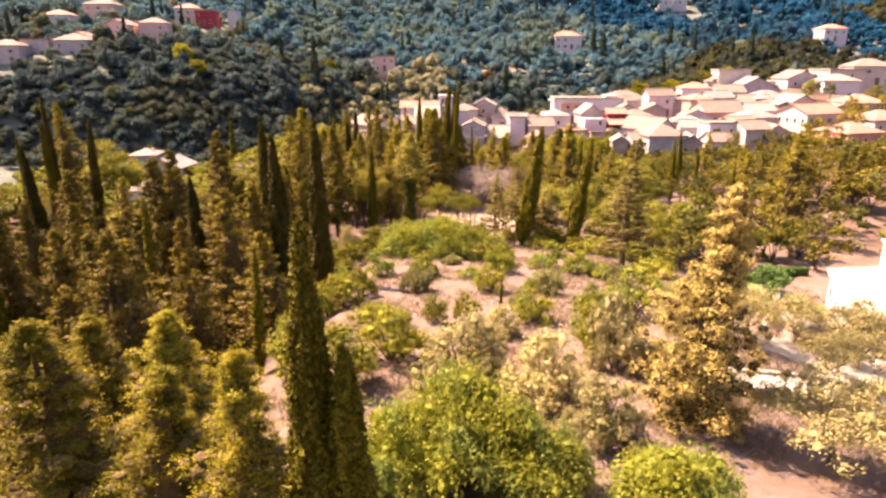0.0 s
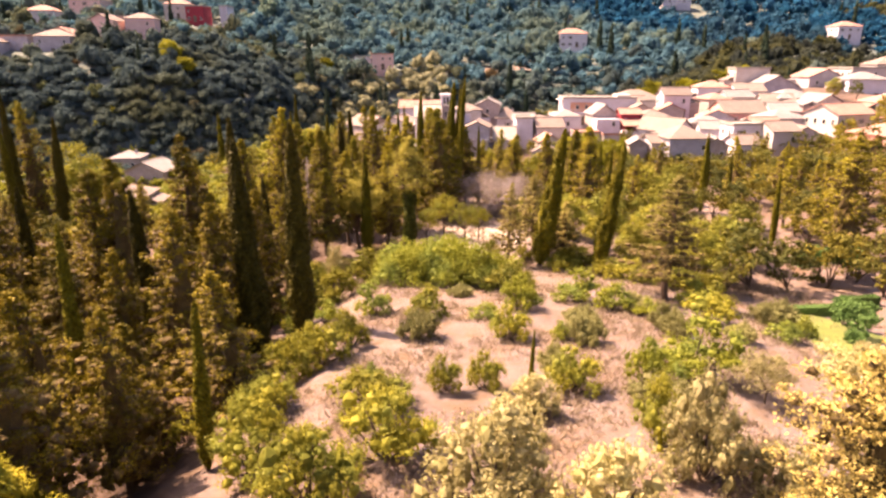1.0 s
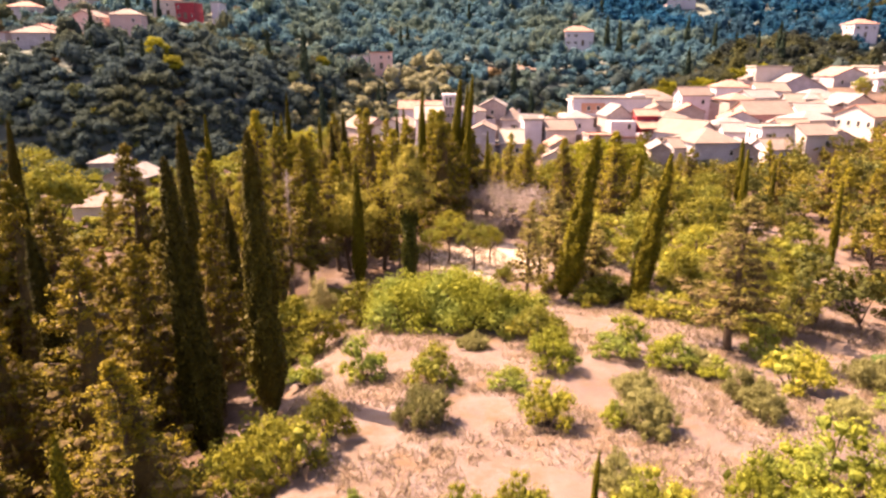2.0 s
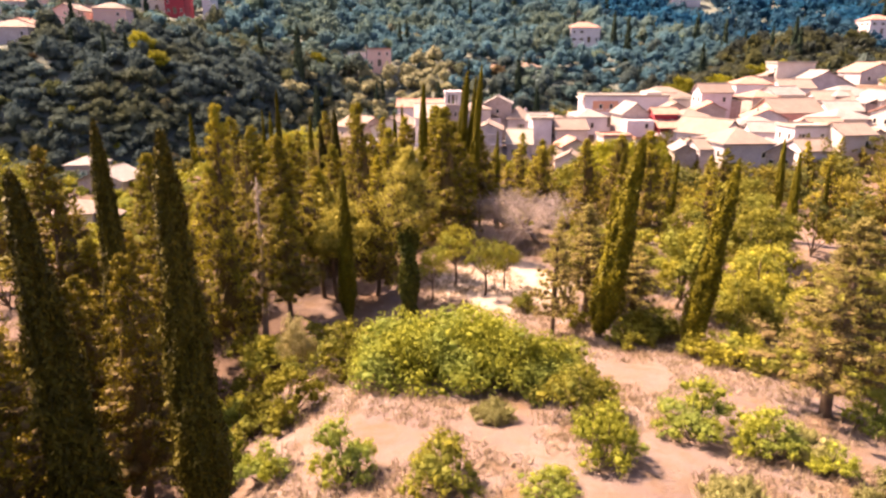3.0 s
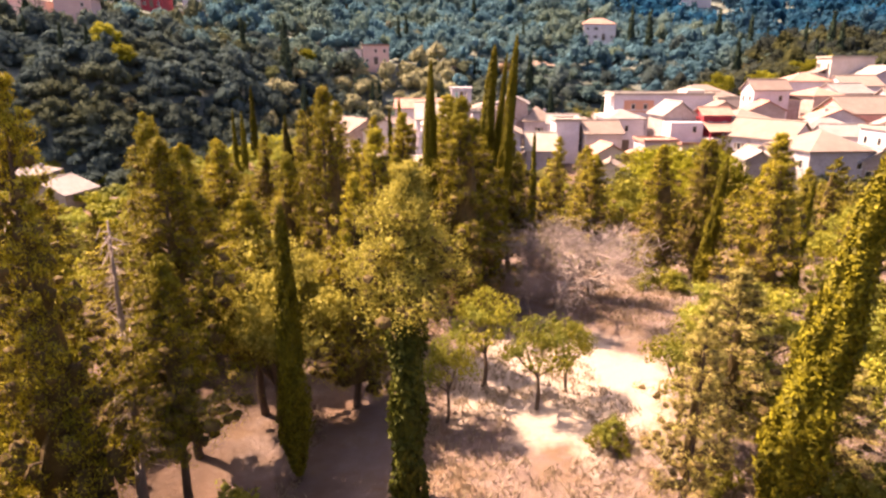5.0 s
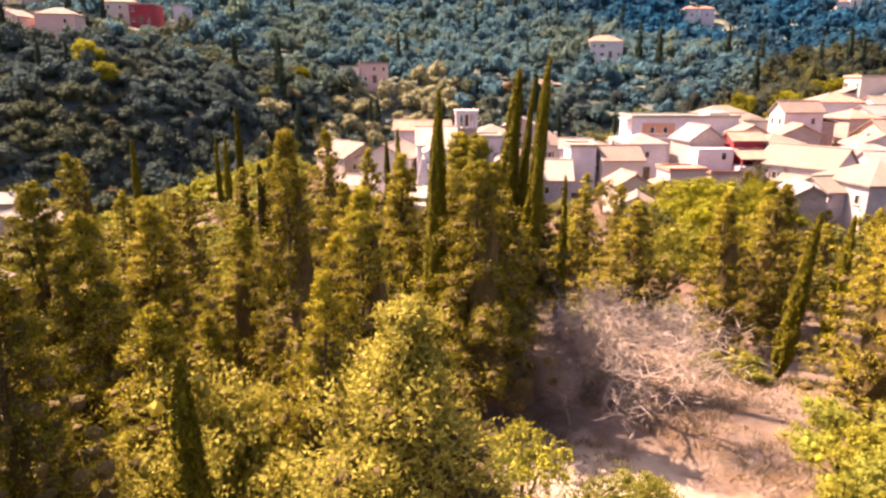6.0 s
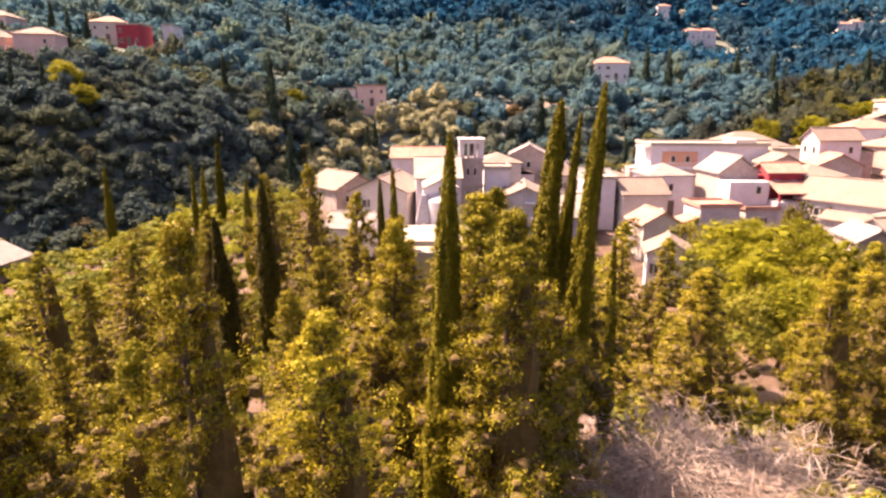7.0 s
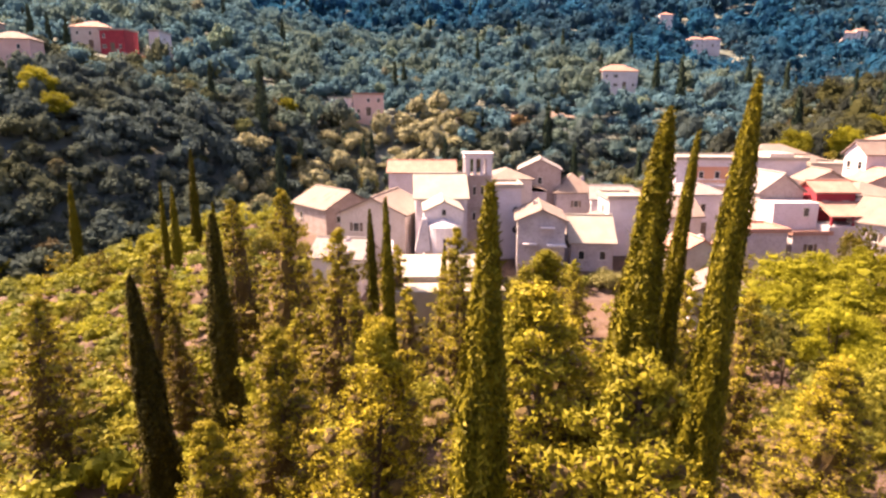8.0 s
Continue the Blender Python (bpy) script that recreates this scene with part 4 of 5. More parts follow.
def hip_roof(w, d, h, rise, over=0.35, thick=0.16):
    x, y = w / 2 + over, d / 2 + over
    r = max(y - x, 0.0) if y > x else 0.0
    q = max(x - y, 0.0) if x > y else 0.0
    v = [(-x, -y, h), (x, -y, h), (x, y, h), (-x, y, h), (-x, -y, h + thick), (x, -y, h + thick), (x, y, h + thick), (-x, y, h + thick), (-q - 0.02, -r - 0.02, h + rise), (q + 0.02, -r - 0.02, h + rise), (q + 0.02, r + 0.02, h + rise), (-q - 0.02, r + 0.02, h + rise)]
    return np.array(v), [[0, 3, 2, 1], [0, 1, 5, 4], [1, 2, 6, 5], [2, 3, 7, 6], [3, 0, 4, 7], [4, 5, 9, 8], [5, 6, 10, 9], [6, 7, 11, 10], [7, 4, 8, 11], [8, 9, 10, 11]]


def flat_roof(w, d, h):
    x, y = w / 2 + 0.25, d / 2 + 0.25
    return join(box(-x, -y, h, x, y, h + 0.18), box(-x, -y, h + 0.18, x, -y + 0.2, h + 0.45), box(-x, y - 0.2, h + 0.18, x, y, h + 0.45),
                box(-x, -y + 0.2, h + 0.18, -x + 0.2, y - 0.2, h + 0.45), box(x - 0.2, -y + 0.2, h + 0.18, x, y - 0.2, h + 0.45))


deal = random.Random(5)


def put(name, me, parent, x, y, z, turn=0.0, label=""):
    ob = part(name, me, parent, label)
    ob.matrix_basis = pose(x, y, z, 0, 0, turn)
    return ob


def add_windows(root, w, d, h, floors, cols, sides=("front",), shutters=True, door=True):
    """Rows of windows, each with its pane and shutters, on the named sides."""
    for side in sides:
        span, turn = (w, 0) if side in ("front", "back") else (d, 90 if side == "right" else -90)
        if side == "back":
            turn = 180
        n = max(1, int(span / 3.3)) if cols is None else cols
        for f in range(floors):
            z = h - 1.95 - 2.8 * (floors - 1 - f)
            for i in range(n):
                u = (i + 0.5) / n * span - span / 2
                out = (d if side in ("front", "back") else w) / 2 + 0.01
                px, py = {"front": (u, -out), "back": (-u, out), "right": (out, u), "left": (-out, -u)}[side]
                if door and side == "front" and f == 0 and i == n // 2 and floors > 1:
                    put("door", DOOR, root, px, py, z - 0.75, turn)
                    continue
                if deal.random() < 0.30:
                    continue
                win = put("window", WINDOW, root, px, py, z, turn)
                part("pane", PANE, win)
                if shutters and deal.random() < 0.22:
                    for s in (-1, 1):
                        part("shutter", SHUTTER, win).matrix_basis = pose(s * 0.58, 0, 0)


def house(x, y, w, d, eave, turn=0.0, roof="gable", wall=None, tile=None, rise=None, floors=2, cols=None, sides=("front", "left"), chimney=True, base=None, label="", across=False, shutters=True, group="village houses"):
    """A house at x, y with its eaves at the height eave; across: its ridge runs along its front."""
    z = float(ground(x, y)) if base is None else base
    h = eave - z
    root = new("house")
    root.matrix_basis = pose(x, y, z, 0, 0, turn)
    wall, tile = wall or M_WHITE, tile or M_TILE
    rise = rise if rise is not None else 0.32 * (d if across else w) / 2 + 0.5
    turnv = lambda q: (np.column_stack([-q[0][:, 1], q[0][:, 0], q[0][:, 2]]), q[1]) if across else q
    a, b = (d, w) if across else (w, d)
    if roof == "gable":
        part("wall", link_mesh("wall", *turnv(gable_walls(a, b, h, rise, 3.0)), wall), root)
        part("roof", link_mesh("roof", *turnv(gable_roof(a, b, h, rise)), tile), root)
    else:
        part("wall", link_mesh("wall", *box(-w / 2, -d / 2, -3, w / 2, d / 2, h), wall), root)
        part("roof", link_mesh("roof", *(hip_roof(w, d, h + 0.003, rise) if roof == "hip" else flat_roof(w, d, h + 0.003)), M_SLAB if roof == "flat" and tile is M_TILE else tile), root)
    add_windows(root, w, d, h, floors, cols, sides, shutters)
    if deal.random() < 0.45 and group == "village houses" and w < 11:
        s, aw, ah, ad = deal.choice((-1, 1)), deal.uniform(1.8, 3.2), h * deal.uniform(0.45, 0.75), d * deal.uniform(0.45, 0.8)
        x0, x1 = (w / 2 + 0.003, w / 2 + aw) if s > 0 else (-w / 2 - aw, -w / 2 - 0.003)
        y0 = -d / 2 + deal.uniform(0, d - ad)
        part("annex", link_mesh("annex", *box(x0, y0, -3, x1, y0 + ad, ah), deal.choice((wall, M_STONE, M_GREYPL))), root)
        rise_in, rise_out = (ah + 0.9, ah + 0.003) if s > 0 else (ah + 0.003, ah + 0.9)
        e0, e1 = (x0, x1 + 0.3) if s > 0 else (x0 - 0.3, x1)
        rv = [(e0, y0 - 0.25, rise_in), (e1, y0 - 0.25, rise_out), (e1, y0 + ad + 0.25, rise_out), (e0, y0 + ad + 0.25, rise_in)]
        rv += [(a, b, c + 0.14) for a, b, c in rv]
        part("annex_roof", link_mesh("annex_roof", np.array(rv), [[0, 3, 2, 1], [4, 5, 6, 7], [0, 1, 5, 4], [1, 2, 6, 5], [2, 3, 7, 6], [3, 0, 4, 7]], tile), root)
    if chimney and roof != "flat" and deal.random() < 0.4:
        put("chimney", CHIMNEY, root, w * deal.uniform(-0.3, 0.3), d * deal.uniform(-0.1, 0.3), h + rise * 0.55)
    return tagged(root, label or "old plastered village house with a pale tiled roof", "house", group)


# houses of the near village, front to back
ruin = house(-18.7, 166, 7.6, 9, 1.0, 40, "gable", M_STONE, M_TILE, rise=2.0, chimney=False, floors=1, label="half-ruined stone house with a broken tiled roof")
ruin_h = 1.0 - float(ground(-18.7, 166))
# flat dark patches on the tiles paint the dark of open holes
for x0, x1, y0, y1 in ((-2.7, -1.5, -2.6, -1.7), (-2.2, -1.0, -1.2, -0.5), (-3.1, -2.2, 0.2, 1.0), (-1.4, -0.6, -2.9, -2.3)):
    rim = [(x, y, ruin_h + 2.0 * (1 + x / 3.8) + 0.21) for x, y in ((x0, y0), (x1, y0 + 0.2), (x1 - 0.2, y1), (x0 + 0.3, y1 - 0.15))]
    part("roof_hole", link_mesh("roof_hole", np.array(rim), [[0, 1, 2, 3]], M_SHUTTER), ruin, "flat dark patch painting the shade of a roof hole")
house(-10.1, 151, 7.5, 9, 2.6, -14, "gable", M_CREAM, floors=2, cols=2, label="cream gabled house with two small windows")
house(-6.7, 186, 11, 7, 3.8, 0, "gable", M_WHITE, M_TILE_RED, across=True, floors=1, label="long white house with a pink tiled roof")
house(5.7, 168, 6, 7, 4.5, 5, "hip", M_CREAM, floors=2, label="square cream house with a hipped roof")
house(11.3, 173, 6, 7, 5.4, -8, "gable", M_STONE, M_TILE_GREY, floors=2, label="stone gabled house with grey tiles")
grey = house(7.25, 147, 4.9, 8, 2.5, -6, "gable", M_GREYPL, floors=1, cols=2, rise=1.1, label="grey gabled house with white framed window")
gz = 2.5 - float(ground(7.25, 147))
part("door_hood", link_mesh("door_hood", *box(-0.1, -4.7, gz - 0.75, 1.4, -4.003, gz - 0.6), M_WHITE), grey)
part("ledge", link_mesh("ledge", *join(box(-1.9, -4.75, gz - 2.5, -0.4, -4.003, gz - 2.35), box(0.6, -4.9, gz - 2.6, 2.6, -4.003, gz - 2.4)), M_WHITE), grey)
house(15.7, 171, 5.8, 6, 2.2, 4, "hip", M_GREYPL, M_TILE, floors=1, rise=2.7, label="grey house under a broad cream hipped roof")
house(13.2, 149, 4.6, 6.4, -0.3, -4, "gable", M_GREYPL, M_SLAB, across=True, floors=1, cols=2, rise=2.3, label="low grey house with a steep bleached roof", chimney=False)
house(17.9, 153.5, 3.8, 5, 3.7, 0, "flat", M_WHITE, floors=1, cols=1, label="white flat-roofed house with one window column")
house(23.4, 153, 6.0, 6, 1.9, 4, "gable", M_CREAM, across=True, rise=1.7, floors=1, label="low cream house with a wide pale roof")
house(23.5, 166, 7.5, 7, 1.6, -6, "hip", M_CREAM, floors=2)
house(46.5, 153, 6, 6, 4.2, 8, "hip", M_WHITE, floors=2)
house(51.9, 184, 12, 9, 6.2, 5, "hip", M_WHITE, floors=2)
house(51.6, 169, 6, 6, 6.4, -5, "flat", M_CREAM, floors=2, cols=2, label="cream box-shaped house with a flat roof")
house(58.5, 172, 5, 6, 6.2, 0, "flat", M_STONE, floors=2, cols=1)
brown = house(35.3, 153.2, 5.2, 6.4, 4.8, 4, "gable", M_STONE, M_TILE_GREY, rise=1.9, floors=0, chimney=False, label="brown stone gabled house over a white lower storey")
bz = 4.8 - float(ground(35.3, 153.2))
part("lower_storey", link_mesh("lower_storey", *box(-2.7, -6.2, -3, 2.5, -3.203, bz - 0.9), M_WHITE), brown, "whitewashed lower storey with a flat roof")
part("pane", PANE, put("window", WINDOW, brown, 1.1, -6.21, bz - 2.4))
for x, y, w, e in ((30.3, 145.4, 4.9, 1.3), (36.3, 147.2, 4.1, 0.7)):
    house(x, y, w, 4.6, e, 3, "flat", M_GREYPL, M_TILE_RED, floors=1, cols=1, chimney=False, label="low grey house with pink roof tiles")
house(18.9, 128.2, 4.2, 4.4, -0.4, -16, "gable", M_WHITE, M_TILE, rise=1.1, floors=2, cols=2, label="small white two-storey house with a pale roof", chimney=False)
house(55.0, 162.7, 6.6, 4, 8.4, 5, "gable", M_WHITE, across=True, rise=1.5, floors=2, cols=2, label="white two-storey house with small dark windows")
house(67.2, 155.2, 9.9, 8, 5.0, 6, "gable", M_PINK, M_TILE, across=True, rise=2.4, floors=1, cols=2, label="long pink house with a broad pale roof")
house(86.9, 181, 12.5, 10, 9.1, -4, "gable", M_GREYPL, M_TILE_GREY, rise=3.2, floors=1, cols=2, label="large grey house under a dark gabled roof", chimney=False)
house(82.0, 162, 9.9, 8, 7.6, 8, "hip", M_WHITE, M_TILE_GREY, floors=2, cols=3, label="white house with dark windows under a hipped roof")
house(58.6, 133.6, 6.3, 5.2, 4.2, 3, "flat", M_WHITE, floors=2, cols=2, label="white box-shaped house with a flat roof")
house(43.5, 125.5, 7.6, 8, 2.7, 5, "hip", M_GREYPL, M_TILE, rise=2.2, floors=1, cols=3, label="pale grey house under a grooved hipped roof")
house(49.0, 124.5, 4.2, 6, 1.5, -8, "gable", M_STONE, M_TILE_GREY, rise=1.3, floors=1, cols=2, label="rubble stone house with dark openings")
house(55.6, 126.8, 4.6, 5, 1.4, 6, "gable", M_WHITE, M_TILE, across=True, rise=1.4, floors=1, cols=2, label="low white house with a pale roof")
house(64.0, 131, 5.6, 6, 3.4, 10, "gable", M_CREAM, M_TILE, across=True, rise=1.5, floors=2, cols=2, label="cream house with brown stained walls")
house(46.6, 143.5, 6.6, 10, 2.2, 34, "gable", M_GREYPL, M_TILE, rise=2.3, floors=1, cols=2, label="grey gabled house with a broad bright roof")
house(35.2, 124.4, 3.0, 5, 1.7, -10, "gable", M_STONE, M_TILE_GREY, rise=0.9, floors=1, cols=1, label="small rubble stone house among shrubs")
house(39.2, 126.6, 3.6, 5, 1.7, 8, "gable", M_GREYPL, M_TILE, across=True, rise=1.2, floors=1, cols=1, label="small grey plastered house among shrubs")
upper = house(84.2, 188, 9.4, 5, 14.0, 2, "flat", M_CREAM, floors=2, cols=3, label="tall cream house above the village")
part("wing", link_mesh("wing", *box(4.703, -2.3, -3, 12.5, 2.4, 11.2 - float(ground(84.2, 188))), M_CREAM), upper)
house(57.0, 147.5, 7, 6, 3.2, -10, "hip", M_STONE, M_TILE_GREY, floors=2)
house(81.9, 141, 10.5, 8, 5.8, 20, "gable", M_CREAM, M_TILE_RED, across=True, floors=2, cols=4, label="long cream house with a red tiled roof")
house(120, 196, 12, 9, 14.0, 8, "flat", M_CREAM, floors=2, cols=4)
house(134, 204, 12, 9, 15.0, -6, "hip", M_CREAM, floors=2, cols=4)
house(83.0, 128, 9, 8, 3.0, 16, "hip", M_PINK, M_TILE_RED, floors=2, cols=3, label="pink house with a red hipped roof")
house(94, 136, 9, 8, 4.8, 10, "hip", M_CREAM, M_TILE_RED, floors=2, cols=3)
for hx, hy, hw, he, ht, hr in ((70, 178, 8, 9.4, -8, "hip"), (72, 168, 7, 7.6, 12, "gable"), (78, 160, 7, 7.0, -10, "gable"),
                               (60, 150, 7, 4.2, -14, "gable"), (72, 146, 8, 4.4, 8, "hip"), (72, 137, 6, 2.0, -6, "gable"),
                               (102, 186, 9, 12.0, 4, "gable"), (108, 176, 9, 11.5, -9, "hip"), (86, 156, 7, 7.2, 16, "gable"), (98, 150, 9, 7.4, -5, "hip")):
    house(hx, hy, hw, hw * 0.9, he, ht, hr, deal.choice((M_WHITE, M_GREYPL, M_CREAM, M_GREYPL)), deal.choice((M_TILE, M_TILE_GREY, M_TILE_GREY, M_TILE_RED)), across=deal.random() < 0.5)

for hx, hy, hw, he, ht, hr in ((-13.5, 141, 5, -0.4, -10, "gable"), (1.8, 160, 5, 3.2, 8, "gable"), (19.0, 161.5, 5, 2.6, -12, "gable"), (28.0, 157, 6, 3.8, 4, "hip"), (25.5, 170, 5, 1.2, 9, "gable"),
                               (46.5, 161, 5, 5.0, -7, "gable"), (21.5, 140.5, 4.5, 0.2, 6, "gable"), (52.5, 158, 5.5, 5.2, -9, "gable"), (47.5, 171, 6, 6.0, 5, "gable"),
                               (65.5, 165, 6, 7.2, 10, "hip"), (76, 153, 6, 5.4, -8, "gable"), (66.5, 142, 6, 3.2, 4, "gable"), (56.0, 142, 5, 2.6, -12, "gable"), (77, 173, 7, 8.8, -4, "gable")):
    house(hx, hy, hw, hw * 1.05, he, ht, hr, deal.choice((M_WHITE, M_CREAM, M_GREYPL, M_STONE)), deal.choice((M_TILE, M_TILE_GREY, M_TILE_GREY, M_TILE_RED)), across=deal.random() < 0.5)

# orange house with a recessed balcony
orange = house(38.3, 170, 17.6, 9, 7.2, -3, "flat", M_WHITE, floors=1, cols=1, sides=("left",), label="tall white house with an orange upper wall and a balcony")
oz = 7.2 - float(ground(38.3, 170))
part("panel", link_mesh("panel", *box(-7.1, -4.56, oz - 3.2, -1.7, -4.503, oz - 0.9), M_ORANGE), orange, "orange plastered upper wall")
for u in (-5.4, -3.2):
    part("pane", PANE, put("window", WINDOW, orange, u, -4.57, oz - 2.5))
part("balcony_slab", link_mesh("balcony_slab", *box(-7.4, -5.9, oz - 3.6, 1.2, -4.503, oz - 3.4), M_WHITE), orange)
part("balcony_rail", link_mesh("balcony_rail", *join(box(-7.4, -5.92, oz - 2.6, 1.2, -5.84, oz - 2.52), *[box(-7.4 + 0.36 * i, -5.9, oz - 3.4, -7.35 + 0.36 * i, -5.85, oz - 2.6) for i in range(24)]), M_WHITE), orange)
part("garage_door", link_mesh("garage_door", *box(-6.6, -4.55, oz - 6.4, -3.0, -4.503, oz - 4.1), M_SHUTTER), orange, "brown garage door")
part("canopy", link_mesh("canopy", *box(-10.3, -4.4, oz - 0.30, -8.803, -0.5, oz - 0.16), M_FRAME), orange, "thin canopy over the side door")
part("side_wing", link_mesh("side_wing", *box(-11.9, -4.2, -3, -8.803, 1.0, oz - 3.5), M_STONE), orange, "brown stone side wing")
part("stair_block", link_mesh("stair_block", *box(4.4, -3.2, oz, 7.6, 2.0, oz + 0.9), M_CREAM), orange)

# red house and its porch
red = house(40.9, 150.6, 4.4, 4.0, 4.9, 0, "gable", M_RED, M_TILE_RED, across=True, floors=1, cols=2, rise=0.95, shutters=False, chimney=False, label="crimson house with white window surrounds and terracotta roof")
rz = 4.9 - float(ground(40.9, 150.6))
pv = [(-2.4, -2.003, rz - 1.0), (2.8, -2.003, rz - 1.0), (2.8, -5.4, rz - 2.2), (-2.4, -5.4, rz - 2.2)]
pv += [(a, b, c - 0.14) for a, b, c in pv]
part("porch_roof", link_mesh("porch_roof", np.array(pv), [[0, 3, 2, 1], [4, 5, 6, 7], [0, 1, 5, 4], [1, 2, 6, 5], [2, 3, 7, 6], [3, 0, 4, 7]], M_TILE_RED), red)
for px in (-2.2, 0.2, 2.6):
    part("porch_post", link_mesh("porch_post", *box(px - 0.11, -5.3, rz - 3.297, px + 0.11, -5.08, rz - 2.32), M_RED), red)
part("plinth", link_mesh("plinth", *box(-2.7, -5.7, -3, 3.1, 2.15, rz - 3.3), M_GREYPL), red, "grey plastered lower storey")
part("bay", link_mesh("bay", *join(box(-3.4, -1.9, -2, -2.203, -0.2, rz - 2.0), box(-3.5, -2.0, rz - 2.0, -2.203, -0.1, rz - 1.8)), M_WHITE), red, "white plastered bay")

# church with its apse and terrace
church = new("church")
cz = float(ground(-3.7, 143))
church.matrix_basis = pose(-3.7, 146, cz, 0, 0, 3)
part("front", link_mesh("front", *gable_walls(3.9, 6.0, 3.9 - cz, 0.9, 3), M_WHITE), church).matrix_basis = pose(0, -3, 0)
part("front_roof", link_mesh("front_roof", *gable_roof(3.9, 6.0, 3.9 - cz, 0.9, 0.12), M_SLAB), church).matrix_basis = pose(0, -3, 0)
turned = lambda q: (np.column_stack([-q[0][:, 1], q[0][:, 0], q[0][:, 2]]), q[1])
part("nave", link_mesh("nave", *turned(gable_walls(7.6, 5.6, 4.4 - cz, 2.2, 3)), M_WHITE), church).matrix_basis = pose(0.1, 3.85, 0)
part("nave_roof", link_mesh("nave_roof", *turned(gable_roof(7.6, 5.6, 4.4 - cz, 2.2, 0.25)), M_SLAB), church, "bleached tiled roof").matrix_basis = pose(0.1, 3.85, 0)
arc = [(1.65 * math.cos(a), -6.003 - 1.7 * math.sin(a)) for a in np.linspace(0, math.pi, 13)]
av = [(x, y, z) for z in (-3, 2.6 - cz) for x, y in arc] + [(0, -6.003, 3.3 - cz)]
af = [[i, i + 1, i + 14, i + 13] for i in range(12)] + [[13 + i, 14 + i, 26] for i in range(12)]
part("apse", link_mesh("apse", np.array(av), af, M_WHITE), church)
for wy, wz in ((-7.75, 1.0), (-6.05, 3.6)):
    slit = put("window", WINDOW, church, 0, wy, wz - cz)
    slit.scale = (0.6, 1, 0.6)
    part("pane", PANE, slit)
bt = [(-2.9, -7.4, 0.2 - cz), (-1.4, -7.4, 0.2 - cz), (-1.4, -6.003, 0.2 - cz), (-2.9, -6.003, 0.2 - cz), (-2.2, -6.5, 3.3 - cz), (-1.65, -6.5, 3.3 - cz), (-1.65, -6.003, 3.3 - cz), (-2.2, -6.003, 3.3 - cz)]
part("buttress", link_mesh("buttress", np.array(bt), [[0, 3, 2, 1], [4, 5, 6, 7], [0, 1, 5, 4], [1, 2, 6, 5], [2, 3, 7, 6], [3, 0, 4, 7]], M_GREYPL), church, "tapering plastered buttress")
tagged(church, "whitewashed church with a rounded apse and tiled roof", "church")
terrace = new("terrace")
fz = 0.1 - float(ground(-3.7, 134))
terrace.matrix_basis = pose(-3.7, 134, 0.1 - fz, 0, 0, 3)
part("deck", link_mesh("deck", *box(-4.4, -4.4, -4, 4.8, 4.0, fz), M_SLAB), terrace)
part("lower_deck", link_mesh("lower_deck", *box(-4.4, -7.2, -4, 4.8, -4.403, fz - 0.5), M_SLAB), terrace)
part("parapet", link_mesh("parapet", *box(-4.7, -7.2, -4, -4.403, 6.4, fz + 0.9), M_WHITE), terrace, "low whitewashed parapet")
tagged(terrace, "bleached concrete church terrace with a white parapet", "terrace")

# bell tower
tower = new("bell_tower")
tz = float(ground(0.6, 152))
tower.matrix_basis = pose(0.6, 152, tz, 0, 0, 2)
th = 8.9 - tz
shaft = join(box(-1.5, -1.5, -3, 1.5, 1.5, th - 2.6), box(-1.65, -1.65, th - 2.6, 1.65, 1.65, th - 2.4), box(-1.62, -1.62, th - 6.1, 1.62, 1.62, th - 5.95))
part("shaft", link_mesh("shaft", *shaft, M_STONE), tower)
for sx in (-1.25, 1.25):
    for sy in (-1.25, 1.25):
        part("pier", link_mesh("pier", *box(sx - 0.3, sy - 0.3, th - 2.4, sx + 0.3, sy + 0.3, th - 0.5), M_WHITE), tower, "whitewashed belfry pier")
for s in (-0.42, 0.42):
    part("mullion", link_mesh("mullion", *box(-0.16 + s, -1.5, th - 2.4, 0.16 + s, -1.2, th - 0.5), M_WHITE), tower)
part("cap", link_mesh("cap", *join(box(-1.6, -1.6, th - 0.5, 1.6, 1.6, th), box(-1.75, -1.75, th, 1.75, 1.75, th + 0.12)), M_WHITE), tower, "whitewashed belfry cap")
part("bell", link_mesh("bell", *tube([(0, 0, th - 0.6), (0, 0, th - 0.9), (0, 0, th - 1.3), (0, 0, th - 1.6)], [0.12, 0.25, 0.34, 0.5], 12), M_METAL, True), tower, "dull bronze bell")
for wz in (th - 4.6, th - 7.6):
    for u in (-0.45, 0.45):
        w = put("window", WINDOW, tower, u, -1.52, wz)
        w.scale = (0.5, 1, 1)
        part("pane", PANE, w)
tagged(tower, "stone bell tower with an open white belfry", "tower")
white = house(4.1, 153.5, 3.2, 5, 5.0, 0, "flat", M_WHITE, floors=0, chimney=False, label="tall white house with round windows by the tower")
for wz in (2.4, 0.1):
    ring = [(1.05 + 0.42 * math.cos(a), 0.42 * math.sin(a)) for a in np.linspace(0, 2 * math.pi, 16, False)]
    dv = [(x, y, z + wz - float(ground(4.1, 153.5))) for y in (-2.56, -2.502) for x, z in ring]
    part("round_window", link_mesh("round_window", np.array(dv), [list(range(16))] + [[i, 16 + i, 16 + (i + 1) % 16, (i + 1) % 16] for i in range(16)], M_PANE), white)

